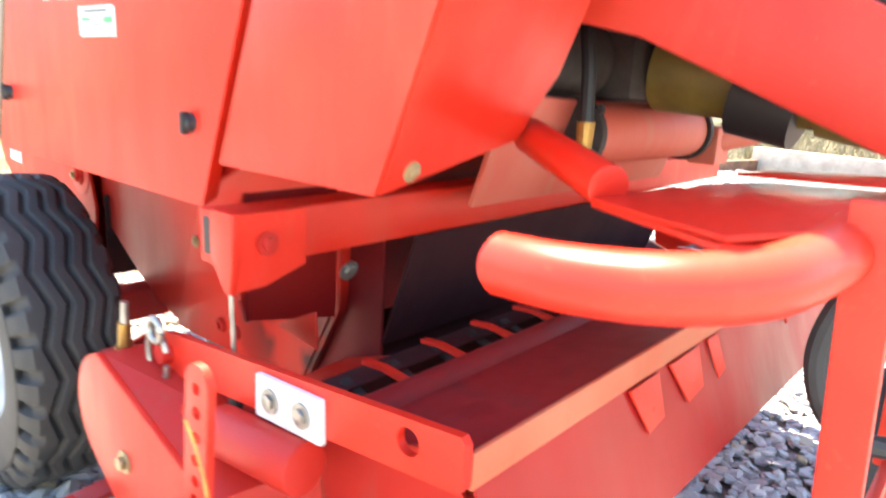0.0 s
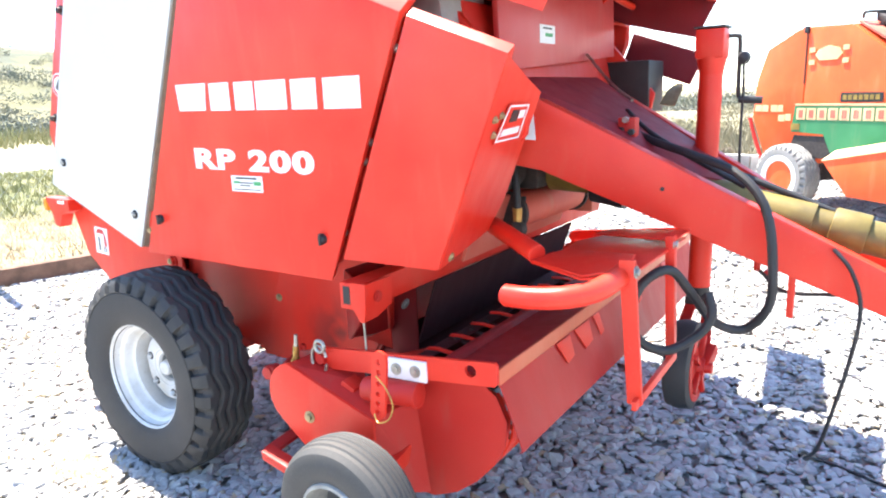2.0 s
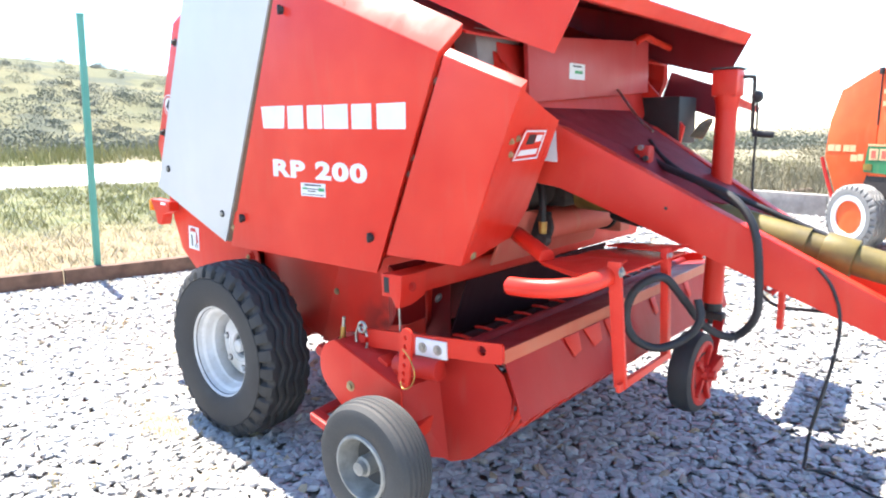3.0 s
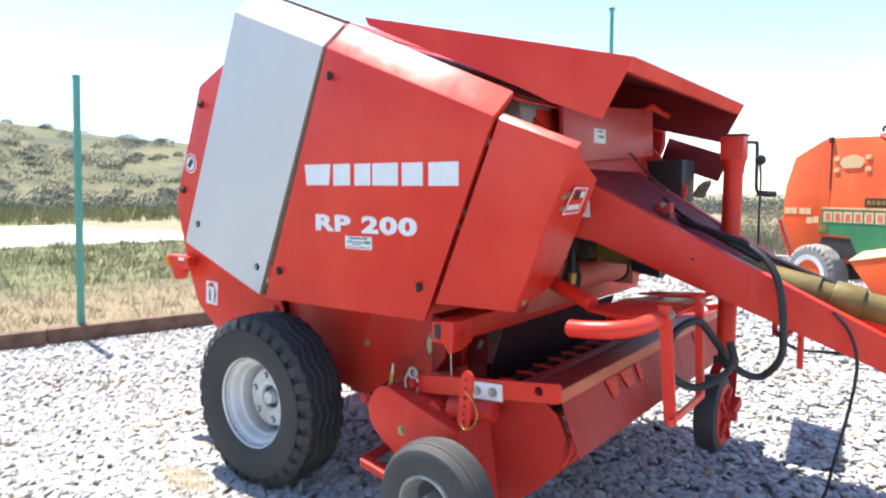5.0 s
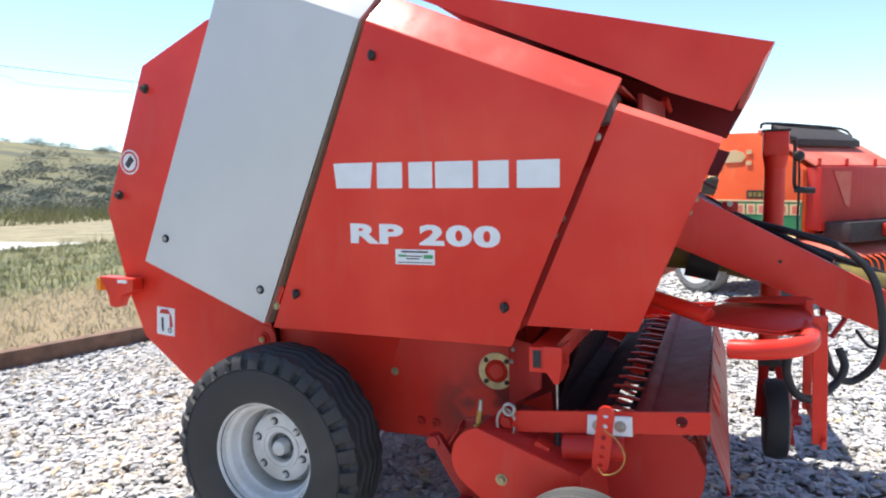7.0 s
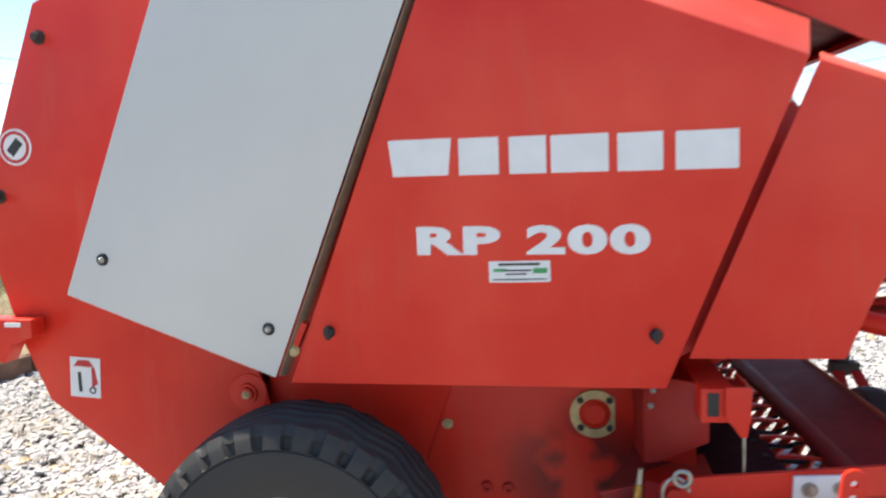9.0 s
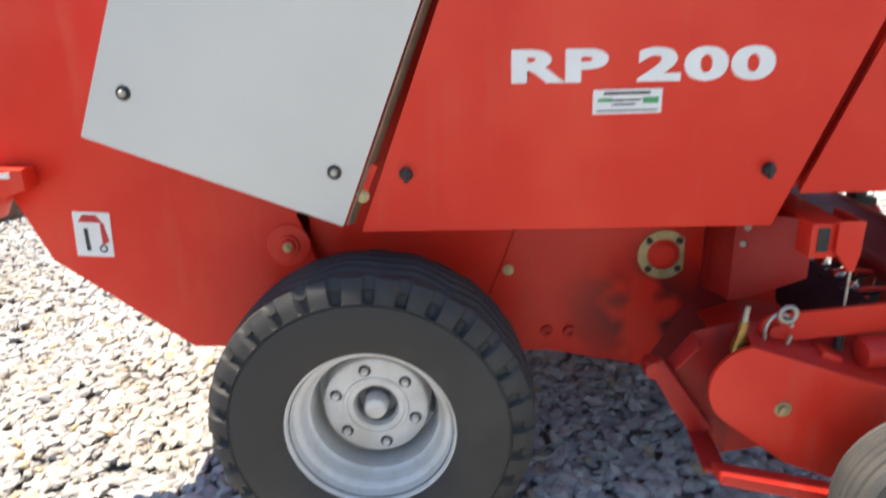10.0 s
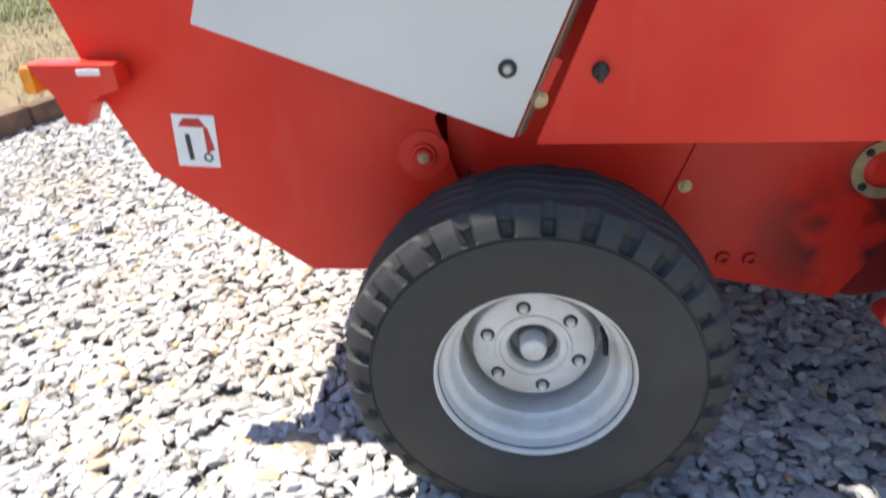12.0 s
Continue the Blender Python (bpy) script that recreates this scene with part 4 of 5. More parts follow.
part("edge_angle", prism([(1.442, -0.055, 0.712), (1.442, 1.915, 0.712), (1.442, 1.915, 0.668), (1.442, -0.055, 0.668)], (-0.006, 0, 0), bevel=0.0015), WORN_LIT_EDGE, deck, "worn edge angle, its colour lifted for sunlight")
flap = part("windguard_flap", prism([(1.436, -0.045, 0.674), (1.436, 1.905, 0.674), (1.500, 1.880, 0.470), (1.500, -0.040, 0.490)], (-0.004, 0, 0)), RED_GLOSS, BALER, "hanging glossy red windguard flap")
part("flap_fold", prism([(1.500, -0.04, 0.490), (1.500, 1.88, 0.470), (1.488, 1.88, 0.462), (1.488, -0.04, 0.482)], (0, 0, -0.003)), RED_GLOSS, flap)
# Sunlit dents in the flap, built as raised patches of brighter red.
for y, w in ((0.30, 0.10), (0.44, 0.12), (0.60, 0.05), (1.02, 0.05), (1.40, 0.05)):
    dents = prism([(1.4425, y, 0.664), (1.4425, y + w, 0.664), (1.468, y + w * 0.8, 0.606), (1.466, y + w * 0.35, 0.594)], (0.003, 0, 0.002), bevel=0.001)
    part("lit_dent", dents, RED, flap)

# stripper bands and tines
band = prism([(1.225, 0, 0.662), (1.15, 0, 0.670), (1.110, 0, 0.667), (1.110, 0, 0.660), (1.15, 0, 0.663), (1.225, 0, 0.655)], (0, 0.014, 0))
BAND = mesh_of("stripper_finger", band, RED)
GUARD = [(1.400, 0.605), (1.431, 0.535), (1.421, 0.46), (1.387, 0.395), (1.329, 0.33), (1.259, 0.275), (1.18, 0.241), (1.05, 0.235), (0.95, 0.27)]
guard_ring = GUARD + [(x - 0.006, z + 0.005) for x, z in reversed(GUARD)]
part("guard_lip", xz(guard_ring, 0.009, 0.014), RED, PICK)
low = prism([(x, 0, z) for x, z in guard_ring], (0, 0.050, 0))
LOW = mesh_of("guard_band", low, RED)
arcb = prism([(1.10, 0, 0.642), (1.15, 0, 0.628), (1.19, 0, 0.626), (1.24, 0, 0.646), (1.24, 0, 0.640), (1.19, 0, 0.619), (1.15, 0, 0.621), (1.10, 0, 0.635)], (0, 0.016, 0))
ARCB = mesh_of("stripper_band", arcb, DARK)
for k in range(18):
    y = 0.06 + 0.10 * k
    ob = new("stripper_band", ARCB)
    ob.parent = PICK
    ob.location = (0, y, 0)
for k in range(14):
    ob = new("stripper_finger", BAND)
    ob.parent = PICK
    ob.location = (0, 0.093 + 0.13 * k, 0)
roof = [(1.130, 0.640), (1.060, 0.628), (1.000, 0.585), (0.960, 0.520), (0.945, 0.440)]
part("stripper_sheet", prism([(x, 0.012, z) for x, z in roof + [(x - 0.004, z - 0.005) for x, z in reversed(roof)]], (0, 1.83, 0)), INTAKE_SHADE, PICK, "curved sheet behind the stripper bands, darkened for shade")
for k in range(19):
    ob = new("guard_band", LOW)
    ob.parent = PICK
    ob.location = (0, 0.048 + 0.10 * k, 0)
own = cyl((1.14, 0.01, 0.43), (1.14, 1.85, 0.43), 0.028, seg=16)
part("tine_shaft", own, DARK, PICK)
part("cam_rail", cyl((0.97, 0.01, 0.33), (0.97, 1.85, 0.33), 0.022, seg=14), RED_DARK, PICK)

# gauge wheel
gw = part("gauge_wheel", lathe([(0.098, 0.062), (0.120, 0.068), (0.165, 0.072), (0.188, 0.064), (0.199, 0.050), (0.197, 0.046), (0.204, 0.034), (0.201, 0.030), (0.207, 0.018), (0.204, 0.014), (0.209, 0.003), (0.205, -0.001),
                            (0.208, -0.014), (0.204, -0.018), (0.205, -0.034), (0.200, -0.038), (0.199, -0.050), (0.188, -0.064), (0.165, -0.072), (0.120, -0.068), (0.106, -0.062), (0.10, 0.0)], (1.11, -0.300, 0.340), seg=72), WORN_TYRE, BALER, "small worn ribbed rubber gauge wheel")
own = lathe([(0.110, -0.062), (0.106, -0.070), (0.098, -0.072), (0.094, -0.058), (0.088, -0.020), (0.074, 0.010), (0.050, 0.016), (0.034, 0.010), (0.032, -0.052), (0.024, -0.056), (0.022, -0.074), (0.004, -0.076)], (1.11, -0.300, 0.340), seg=48, first=False)
part("gauge_rim", own, DULL_ZINC, gw, "pale metal rim")
part("wheel_bracket", bar((1.11, -0.23, 0.34), (1.11, -0.01, 0.40), 0.05, 0.05, None, 0.006), RED, BALER)

# bent guard pipe, mounting plates and hose hoop
pipe = part("guard_pipe", tube([(1.488, -0.096, 0.931), (1.560, -0.105, 0.936), (1.635, -0.088, 0.942), (1.684, -0.035, 0.948), (1.703, 0.045, 0.955), (1.706, 0.120, 0.960)], 0.0275, 18, None, 8, 1.0), RED, BALER, "bent red steel pipe guard")
part("pipe_plug", cyl((1.484, -0.095, 0.931), (1.490, -0.0965, 0.931), 0.024, seg=18), RED_DARK, pipe)
mount = part("mounting_plate", prism([(1.41, 0.195, 0.946), (1.44, 0.30, 0.946), (1.43, 0.50, 0.946), (1.49, 0.62, 0.948), (1.74, 0.60, 0.962), (1.73, 0.08, 0.962), (1.61, 0.07, 0.948)], (0, 0, -0.008), bevel=0.002), RED, BALER, "worn red mounting plates")
part("near_flange", prism([(1.405, 0.190, 0.952), (1.475, 0.300, 0.964), (1.70, 0.230, 0.985), (1.73, 0.075, 0.985), (1.62, 0.060, 0.958), (1.50, 0.14, 0.952)], (0, 0, -0.006), bevel=0.002), RED, mount)
part("far_flange", prism([(1.475, 0.525, 0.968), (1.500, 0.62, 0.968), (1.75, 0.60, 0.985), (1.745, 0.44, 0.985)], (0, 0, -0.006), bevel=0.002), RED, mount)
part("mount_rod", cyl((1.20, 0.36, 1.005), (1.43, 0.20, 0.965), 0.028, seg=18, bevel=0.004), RED, mount)
hoop = part("hose_hoop", bar((1.728, 0.080, 1.005), (1.742, 0.122, 0.612), 0.040, 0.016, None, 0.004, up=(0, 1, 0)), RED, BALER, "flat red hoop hanging below the plates")
part("hoop_foot", bar((1.750, 0.085, 0.622), (1.748, 0.478, 0.626), 0.014, 0.026, None, 0.003), RED, hoop)
part("hoop_leg", bar((1.738, 0.430, 1.000), (1.742, 0.460, 0.615), 0.026, 0.030, None, 0.003, up=(0, 1, 0)), RED, hoop)
for y in (0.082, 0.43):
    part("bolt", bolt((1.748, y, 0.975), Vector((1, 0, 0)), 0.010, 0.010), STEEL, hoop)

# jack
jack = part("jack", cyl((1.662, 1.150, 0.66), (1.672, 1.150, 1.50), 0.041, seg=28), RED, BALER, "red parking jack with small wheel")
part("jack_head", box((1.672, 1.150, 1.555), (0.10, 0.10, 0.105), cyl((1.672, 1.15, 1.45), (1.672, 1.15, 1.51), 0.041, 0.052, 28), 0.012), RED, jack)
part("jack_cap", box((1.672, 1.150, 1.611), (0.108, 0.108, 0.008), None, 0.002), DARK, jack)
part("jack_leg", cyl((1.668, 1.150, 0.58), (1.664, 1.150, 0.70), 0.036, seg=24), BLACK, jack, "dark greasy inner tube")
crank = part("crank", tube([(1.705, 1.165, 1.578), (1.745, 1.20, 1.580), (1.752, 1.22, 1.560), (1.753, 1.22, 1.40), (1.758, 1.22, 1.362)], 0.008, 10), DARK, jack)
part("crank_grip", cyl((1.755, 1.22, 1.358), (1.835, 1.235, 1.352), 0.014, seg=14, bevel=0.003), BLACK, crank)
kn = part("cable_knob", lathe([(0.0, -0.02), (0.018, -0.016), (0.024, 0.0), (0.018, 0.016), (0.0, 0.02)], (1.768, 1.215, 1.503), seg=18), BLACK, jack)
part("pull_cord", tube([(1.768, 1.215, 1.49), (1.772, 1.215, 1.40), (1.770, 1.215, 1.25), (1.772, 1.215, 1.10)], 0.005, 8), BLACK, kn)
jw = part("jack_wheel", lathe([(0.060, 0.040), (0.135, 0.046), (0.155, 0.038), (0.162, 0.0), (0.155, -0.038), (0.135, -0.046), (0.060, -0.040)], (1.680, 0.900, 0.430), "x", 40), TYRE, jack, "dusty solid rubber wheel")
part("jack_wheel_rim", lathe([(0.0, 0.070), (0.030, 0.070), (0.034, 0.048), (0.080, 0.040), (0.110, 0.052), (0.128, 0.048), (0.130, 0.035)], (1.680, 0.900, 0.430), "x", 36), RED_DARK, jw)
for k in range(5):
    a = 2 * math.pi * k / 5
    part("rim_rib", bar((1.730, 0.900 + 0.03 * math.cos(a), 0.43 + 0.03 * math.sin(a)), (1.735, 0.900 + 0.115 * math.cos(a), 0.43 + 0.115 * math.sin(a)), 0.02, 0.02, None, 0.004, up=(1, 0, 0)), RED_DARK, jw)
for x in (1.622, 1.740):
    part("wheel_fork", bar((x, 0.900, 0.43), (x * 0.5 + 0.835, 1.115, 0.60), 0.010, 0.042, None, 0.003, up=(1, 0, 0)), RED_DARK, jack)
part("fork_plate", box((1.672, 1.125, 0.60), (0.10, 0.05, 0.05), None, 0.005), DARK, jack)
part("axle_nut", cyl((1.735, 0.900, 0.43), (1.775, 0.900, 0.43), 0.024, 0.020, 8, None, 0.003), RED_DARK, jw)
part("hub_lug", bar((1.748, 0.900, 0.43), (1.760, 0.985, 0.475), 0.05, 0.03, None, 0.006, up=(1, 0, 0)), RED_DARK, jw)

# drive shaft with yellow guard
shaft = part("drive_shaft", cyl((1.50, CY, 1.085), (2.05, CY, 0.968), 0.075, 0.066, 24), OLIVE, BALER, "dirty yellow plastic drive shaft guard")
part("guard_tube", cyl((2.02, CY, 0.975), (2.55, CY, 0.86), 0.055, 0.052, 24), OLIVE, shaft)
part("guard_collar", cyl((2.10, CY, 0.958), (2.20, CY, 0.936), 0.067, seg=24, bevel=0.006), OLIVE, shaft)
part("guard_cone", cyl((1.17, CY, 1.14), (1.50, CY, 1.085), 0.10, 0.064, 24), OLIVE, shaft)
part("guard_boot", cyl((1.34, CY - 0.01, 1.09), (1.46, CY - 0.01, 1.06), 0.088, 0.080, 20), BLACK, shaft)

# hydraulic hoses and cables
def hose(name, pts, r=0.012, label="dusty black rubber hydraulic hose", material=HOSE):
    return part(name, tube(pts, r, 10), material, BALER, label)


hose("hydraulic_hose", [(1.38, 1.02, 1.30), (1.47, 0.90, 1.265), (1.58, 0.80, 1.235), (1.72, 0.72, 1.200), (1.867, 0.66, 1.150), (1.955, 0.62, 1.05), (1.985, 0.60, 0.873), (1.973, 0.62, 0.756), (1.905, 0.63, 0.680), (1.835, 0.56, 0.720), (1.79, 0.47, 0.825), (1.745, 0.40, 0.905), (1.69, 0.33, 0.875), (1.665, 0.31, 0.79), (1.69, 0.32, 0.71), (1.75, 0.38, 0.672), (1.82, 0.44, 0.71), (1.852, 0.46, 0.77), (1.835, 0.475, 0.83)], 0.0138)
hose("hydraulic_hose", [(1.36, 1.08, 1.31), (1.48, 0.98, 1.26), (1.62, 0.95, 1.19), (1.82, 0.93, 1.12), (2.05, 0.93, 1.03), (2.4, 0.92, 0.89), (2.8, 0.92, 0.68)], 0.011)
hose("hydraulic_hose", [(1.40, 1.05, 1.33), (1.50, 0.93, 1.275), (1.60, 0.86, 1.225), (1.72, 0.84, 1.165), (1.86, 0.84, 1.09)], 0.010)
hose("control_cable", [(2.125, 0.735, 0.93), (2.175, 0.72, 0.87), (2.205, 0.715, 0.77), (2.195, 0.715, 0.627), (2.150, 0.72, 0.39), (2.115, 0.86, 0.22), (2.07, 1.10, 0.06), (2.105, 1.19, 0.022), (2.21, 1.155, 0.022), (2.45, 1.05, 0.022)], 0.006, "thin black cable hanging to the ground")
hose("control_cable", [(1.93, 0.75, 0.84), (1.99, 0.80, 0.77), (2.10, 0.86, 0.755), (2.25, 0.9, 0.76)], 0.006, "thin black cable")
vb = part("valve_block", box((1.491, 0.79, 1.275), (0.06, 0.05, 0.085), None, 0.006), RED_DARK, BALER)
for dx, dz in ((-0.015, 0.0), (0.02, -0.005), (0.0, 0.035)):
    part("coupling", cyl((1.491 + dx, 0.766, 1.275 + dz), (1.491 + dx, 0.750, 1.275 + dz), 0.011, 0.010, 12), STEEL if dz > 0 else DARK, vb)
part("yellow_guard", prism([(1.36, 1.60, 1.34), (1.40, 1.60, 1.33), (1.42, 1.66, 1.41), (1.40, 1.72, 1.43), (1.37, 1.68, 1.40)], (0.03, 0, 0), bevel=0.004), ZINC, BALER, "dull yellow guard")
part("twine_box", box((1.22, 1.62, 1.42), (0.24, 0.22, 0.22), None, 0.008), BLACK, BALER, "dark open twine box")
part("strut", tube([(1.20, 1.15, 1.55), (1.34, 1.05, 1.43), (1.44, 0.98, 1.37)], 0.006, 10), STEEL, BALER, "bare metal rod")
# little stand loops below the far beam
st = part("stand_loop", tube([(1.865, 1.13, 0.97), (1.868, 1.12, 0.75), (1.90, 1.10, 0.742), (1.96, 1.20, 0.80), (1.965, 1.21, 0.95)], 0.012, 8, None, 0), RED_DARK, BALER)
part("stand_leg", bar((2.02, 0.76, 0.92), (2.02, 0.76, 0.70), 0.03, 0.02, None, 0.003, up=(1, 0, 0)), RED, BALER)


# ---- second baler ----
FB = thing("distant_round_baler", (0, 0, 0), "orange and green round baler parked across the yard", "baler")


def fpart(name, bm, material, parent=None, label=""):
    return part(name, bm, material, parent or FB, label)


# built with its near front corner at the origin, pointing along x
f_side = [(0.0, 0.80), (0.0, 1.54), (-0.62, 1.98), (-1.30, 2.01), (-1.78, 1.81), (-1.93, 1.45), (-1.97, 1.02), (-1.72, 0.50), (-1.45, 0.46), (-0.3, 0.66)]
fb = fpart("body", xz(f_side, 0.06, 1.50, bevel=0.02), ORANGE, None, "orange bale chamber")
fpart("side_panel", xz([(-0.02, 0.84), (-0.02, 1.53), (-0.63, 1.965), (-1.195, 1.99), (-1.20, 1.17), (-1.29, 0.84)], 0.03, 0.03, bevel=0.006), ORANGE, fb)
fpart("side_panel", xz([(-1.215, 1.17), (-1.21, 1.99), (-1.32, 1.99), (-1.76, 1.80), (-1.90, 1.45), (-1.94, 1.03), (-1.70, 0.53), (-1.42, 0.53), (-1.30, 0.84)], 0.034, 0.03, bevel=0.006), ORANGE, fb)
fpart("gate_edge", tube([(-1.98, 0.03, 1.02), (-1.88, 0.03, 0.78), (-1.72, 0.03, 0.47)], 0.022, 8, None, 4), RED_DARK, fb)
fpart("seam_clip", box((-1.205, 0.02, 1.975), (0.05, 0.03, 0.07), None, 0.004), BLACK, fb)
fpart("seam", xz([(-1.212, 1.40), (-1.200, 1.40), (-1.196, 1.985), (-1.208, 1.985)], 0.022, 0.01), DARK, fb)
fpart("green_band", xz([(-0.02, 0.78), (-0.02, 1.16), (-1.30, 1.165), (-1.34, 0.88), (-0.90, 0.86), (-0.78, 0.64), (-0.70, 0.63)], 0.022, 0.01), GREEN, fb, "green painted band")
fpart("band_line", xz([(-0.02, 1.165), (-0.02, 1.185), (-1.30, 1.19), (-1.30, 1.17)], 0.020, 0.012), CREAM, fb)
fpart("yellow_tag", xz([(-1.34, 0.90), (-1.22, 0.90), (-1.22, 0.97), (-1.34, 0.97)], 0.017, 0.004), YELLOW, fb)
fpart("wheel_arch", xz([(-1.40, 0.84), (-0.90, 0.85), (-0.78, 0.63), (-0.82, 0.60), (-1.40, 0.60)], 0.036, 0.03), DARK, fb)
for k in range(9):
    x0 = -1.27 + 0.139 * k
    letter = fpart("brand_block", xz([(x0, 1.015), (x0 + 0.118, 1.015), (x0 + 0.118, 1.14), (x0, 1.14)], 0.017, 0.004), CREAM, fb)
    fpart("block_core", xz([(x0 + 0.03, 1.035), (x0 + 0.088, 1.035), (x0 + 0.088, 1.12), (x0 + 0.03, 1.12)], 0.0135, 0.003), RED_FADED_LIT, letter)
fpart("brand_plate", xz([(-0.72, 1.205), (-0.24, 1.20), (-0.24, 1.295), (-0.72, 1.30)], 0.020, 0.008), BLACK, fb)
for k in range(7):
    fpart("brand_bar", xz([(-0.69 + 0.062 * k, 1.225), (-0.645 + 0.062 * k, 1.225), (-0.645 + 0.062 * k, 1.275), (-0.69 + 0.062 * k, 1.275)], 0.016, 0.004), YELLOW, fb)
fpart("brand_shape", xz([(-1.02, 1.64), (-0.80, 1.64), (-0.74, 1.70), (-0.78, 1.755), (-0.91, 1.79), (-1.04, 1.755), (-1.08, 1.70)], 0.020, 0.008), CREAM, fb, "plain pale brand shape")
for ex, ez in ((-1.12, 1.755), (-0.70, 1.755), (-1.12, 1.625), (-0.70, 1.625)):
    fpart("brand_shape", box((ex, 0.022, ez), (0.07, 0.006, 0.05), None, 0.0), CREAM, fb)
for x0, x1, z in ((-1.90, -1.80, 1.10), (-1.79, -1.70, 1.10), (-1.66, -1.57, 1.10), (-1.56, -1.48, 1.10), (-1.54, -1.45, 0.99), (-1.44, -1.36, 1.0)):
    fpart("model_bar", xz([(x0, z), (x1, z), (x1, z + 0.075), (x0, z + 0.075)], 0.027, 0.005), CREAM, fb)
# front: upright box, sloping roof, tarp box and rail on top
# Box front is painted darker for shade, the roof paler for sun.
fpart("front_box", box((0.06, 0.90, 1.20), (0.22, 1.66, 0.70), None, 0.02), RED_DARK, fb, "front box in a darker, shaded red")
# Pale sheet painted in for the lit triangle on the box front.
fpart("lit_patch", prism([(0.174, 0.28, 1.50), (0.174, 0.62, 1.50), (0.174, 0.60, 1.10), (0.174, 0.52, 1.12)], (0.006, 0, 0)), RED_FADED_LIT, fb)
fpart("front_lamp", lathe([(0.0, 0.05), (0.045, 0.045), (0.05, 0.0)], (0.175, 1.52, 1.42), "x", 20), STEEL, fb)
fpart("front_slope", prism([(0.10, 0.06, 1.555), (0.10, 1.72, 1.555), (-0.62, 1.72, 1.99), (-0.62, 0.06, 1.99)], (0, 0, 0.02)), RED_FADED_LIT, fb, "sloping front roof, sunlight in its pale colour")
for y in (0.10, 0.62, 1.20, 1.66):
    fpart("roof_hinge", box((0.12, y, 1.60), (0.03, 0.03, 0.09), None, 0.004), RED_DARK, fb)
fpart("tarp_box", prism([(-0.58, 0.24, 2.00), (-0.22, 0.24, 1.80), (-0.22, 1.50, 1.80), (-0.58, 1.50, 2.00)], (0.0, 0, 0.085), bevel=0.02), DARK, fb, "dark tarp over the twine box")
fpart("top_rail", tube([(-0.62, 0.12, 2.03), (-0.58, 0.16, 2.085), (-0.52, 0.9, 2.075), (-0.50, 1.58, 2.05), (-0.40, 1.62, 1.95)], 0.016, 8, None, 4), DARK, fb)
# pickup, drawbar and shields in front of and below the box
fpart("drawbar", bar((0.1, 0.85, 0.90), (2.2, 0.85, 0.60), 0.16, 0.14, None, 0.01), RED_DARK, FB)
fpart("pickup_side", xz([(-0.72, 0.60), (0.0, 0.74), (0.42, 0.66), (0.50, 0.44), (0.20, 0.24), (-0.40, 0.26)], -0.16, 0.03, bevel=0.006), ORANGE, FB, "orange pickup side shield")
fpart("pickup_edge", prism([(-0.72, -0.17, 0.60), (0.0, -0.17, 0.74), (0.0, 0.04, 0.84), (-0.72, 0.04, 0.70)], (0, 0, 0.012)), CREAM, FB)
fpart("pickup_guard", prism([(0.02, -0.15, 0.74), (0.55, -0.15, 0.62), (0.60, 1.75, 0.62), (0.02, 1.75, 0.74)], (0, 0, -0.03)), RED_FADED_LIT, FB)
fpart("pickup_reel", cyl((0.25, -0.12, 0.42), (0.25, 1.72, 0.42), 0.19, seg=20), DARK, FB)
fpart("inner_box", box((0.30, 0.9, 0.84), (0.30, 1.50, 0.22), None, 0.02), DARK, FB)
for k in range(15):
    fpart("tine", tube([(0.52, -0.08 + 0.12 * k, 0.62), (0.66, -0.08 + 0.12 * k, 0.56), (0.70, -0.08 + 0.12 * k, 0.42)], 0.010, 6, None, 3), ORANGE, FB)
for y, s in ((-0.02, 1), (1.64, -1)):
    own = tyre_mesh()
    bmesh.ops.scale(own, vec=(0.92, 1.05, 0.92), verts=own.verts)
    bmesh.ops.translate(own, vec=(-1.31, y, 0.374), verts=own.verts)
    w = fpart("wheel", own, PALE_TYRE, FB, "chalky grey ribbed tyre on orange rim")
    fpart("rim", lathe([(0.0, -0.105 * s), (0.04, -0.105 * s), (0.05, -0.075 * s), (0.16, -0.082 * s), (0.185, -0.118 * s), (0.193, -0.11 * s)], (-1.31, y, 0.374), seg=36), ORANGE, w)
    fpart("tyre_wall", lathe([(0.190, -0.1265 * s), (0.252, -0.1330 * s), (0.252, -0.120 * s), (0.190, -0.115 * s)], (-1.31, y, 0.374), seg=36, closed=True), WHITE, w, "white dusty tyre wall")
fpart("axle_frame", box((-1.1, 0.81, 0.45), (0.3, 1.45, 0.2), None, 0.02), DARK, FB)
FB.matrix_basis = pose(2.30, 6.37, 0, 0, 0, -38)

# ---- kerb, fence, wall, poles ----
random.seed(4)
y = -14.0
while y < 12:
    ln = random.uniform(1.9, 2.4)
    own = box((-3.83 + random.uniform(-0.01, 0.01), y + ln / 2, 0.055), (0.12, ln - 0.015, 0.19), None, 0.012, Matrix.Rotation(radians(random.uniform(-0.5, 0.5)), 4, "Z"))
    bmesh.ops.transform(own, matrix=YARD, verts=own.verts)
    solo("kerb_beam", own, TIMBER, "weathered brown timber edging beam along the gravel", "kerb", group="edging beams")
    y += ln


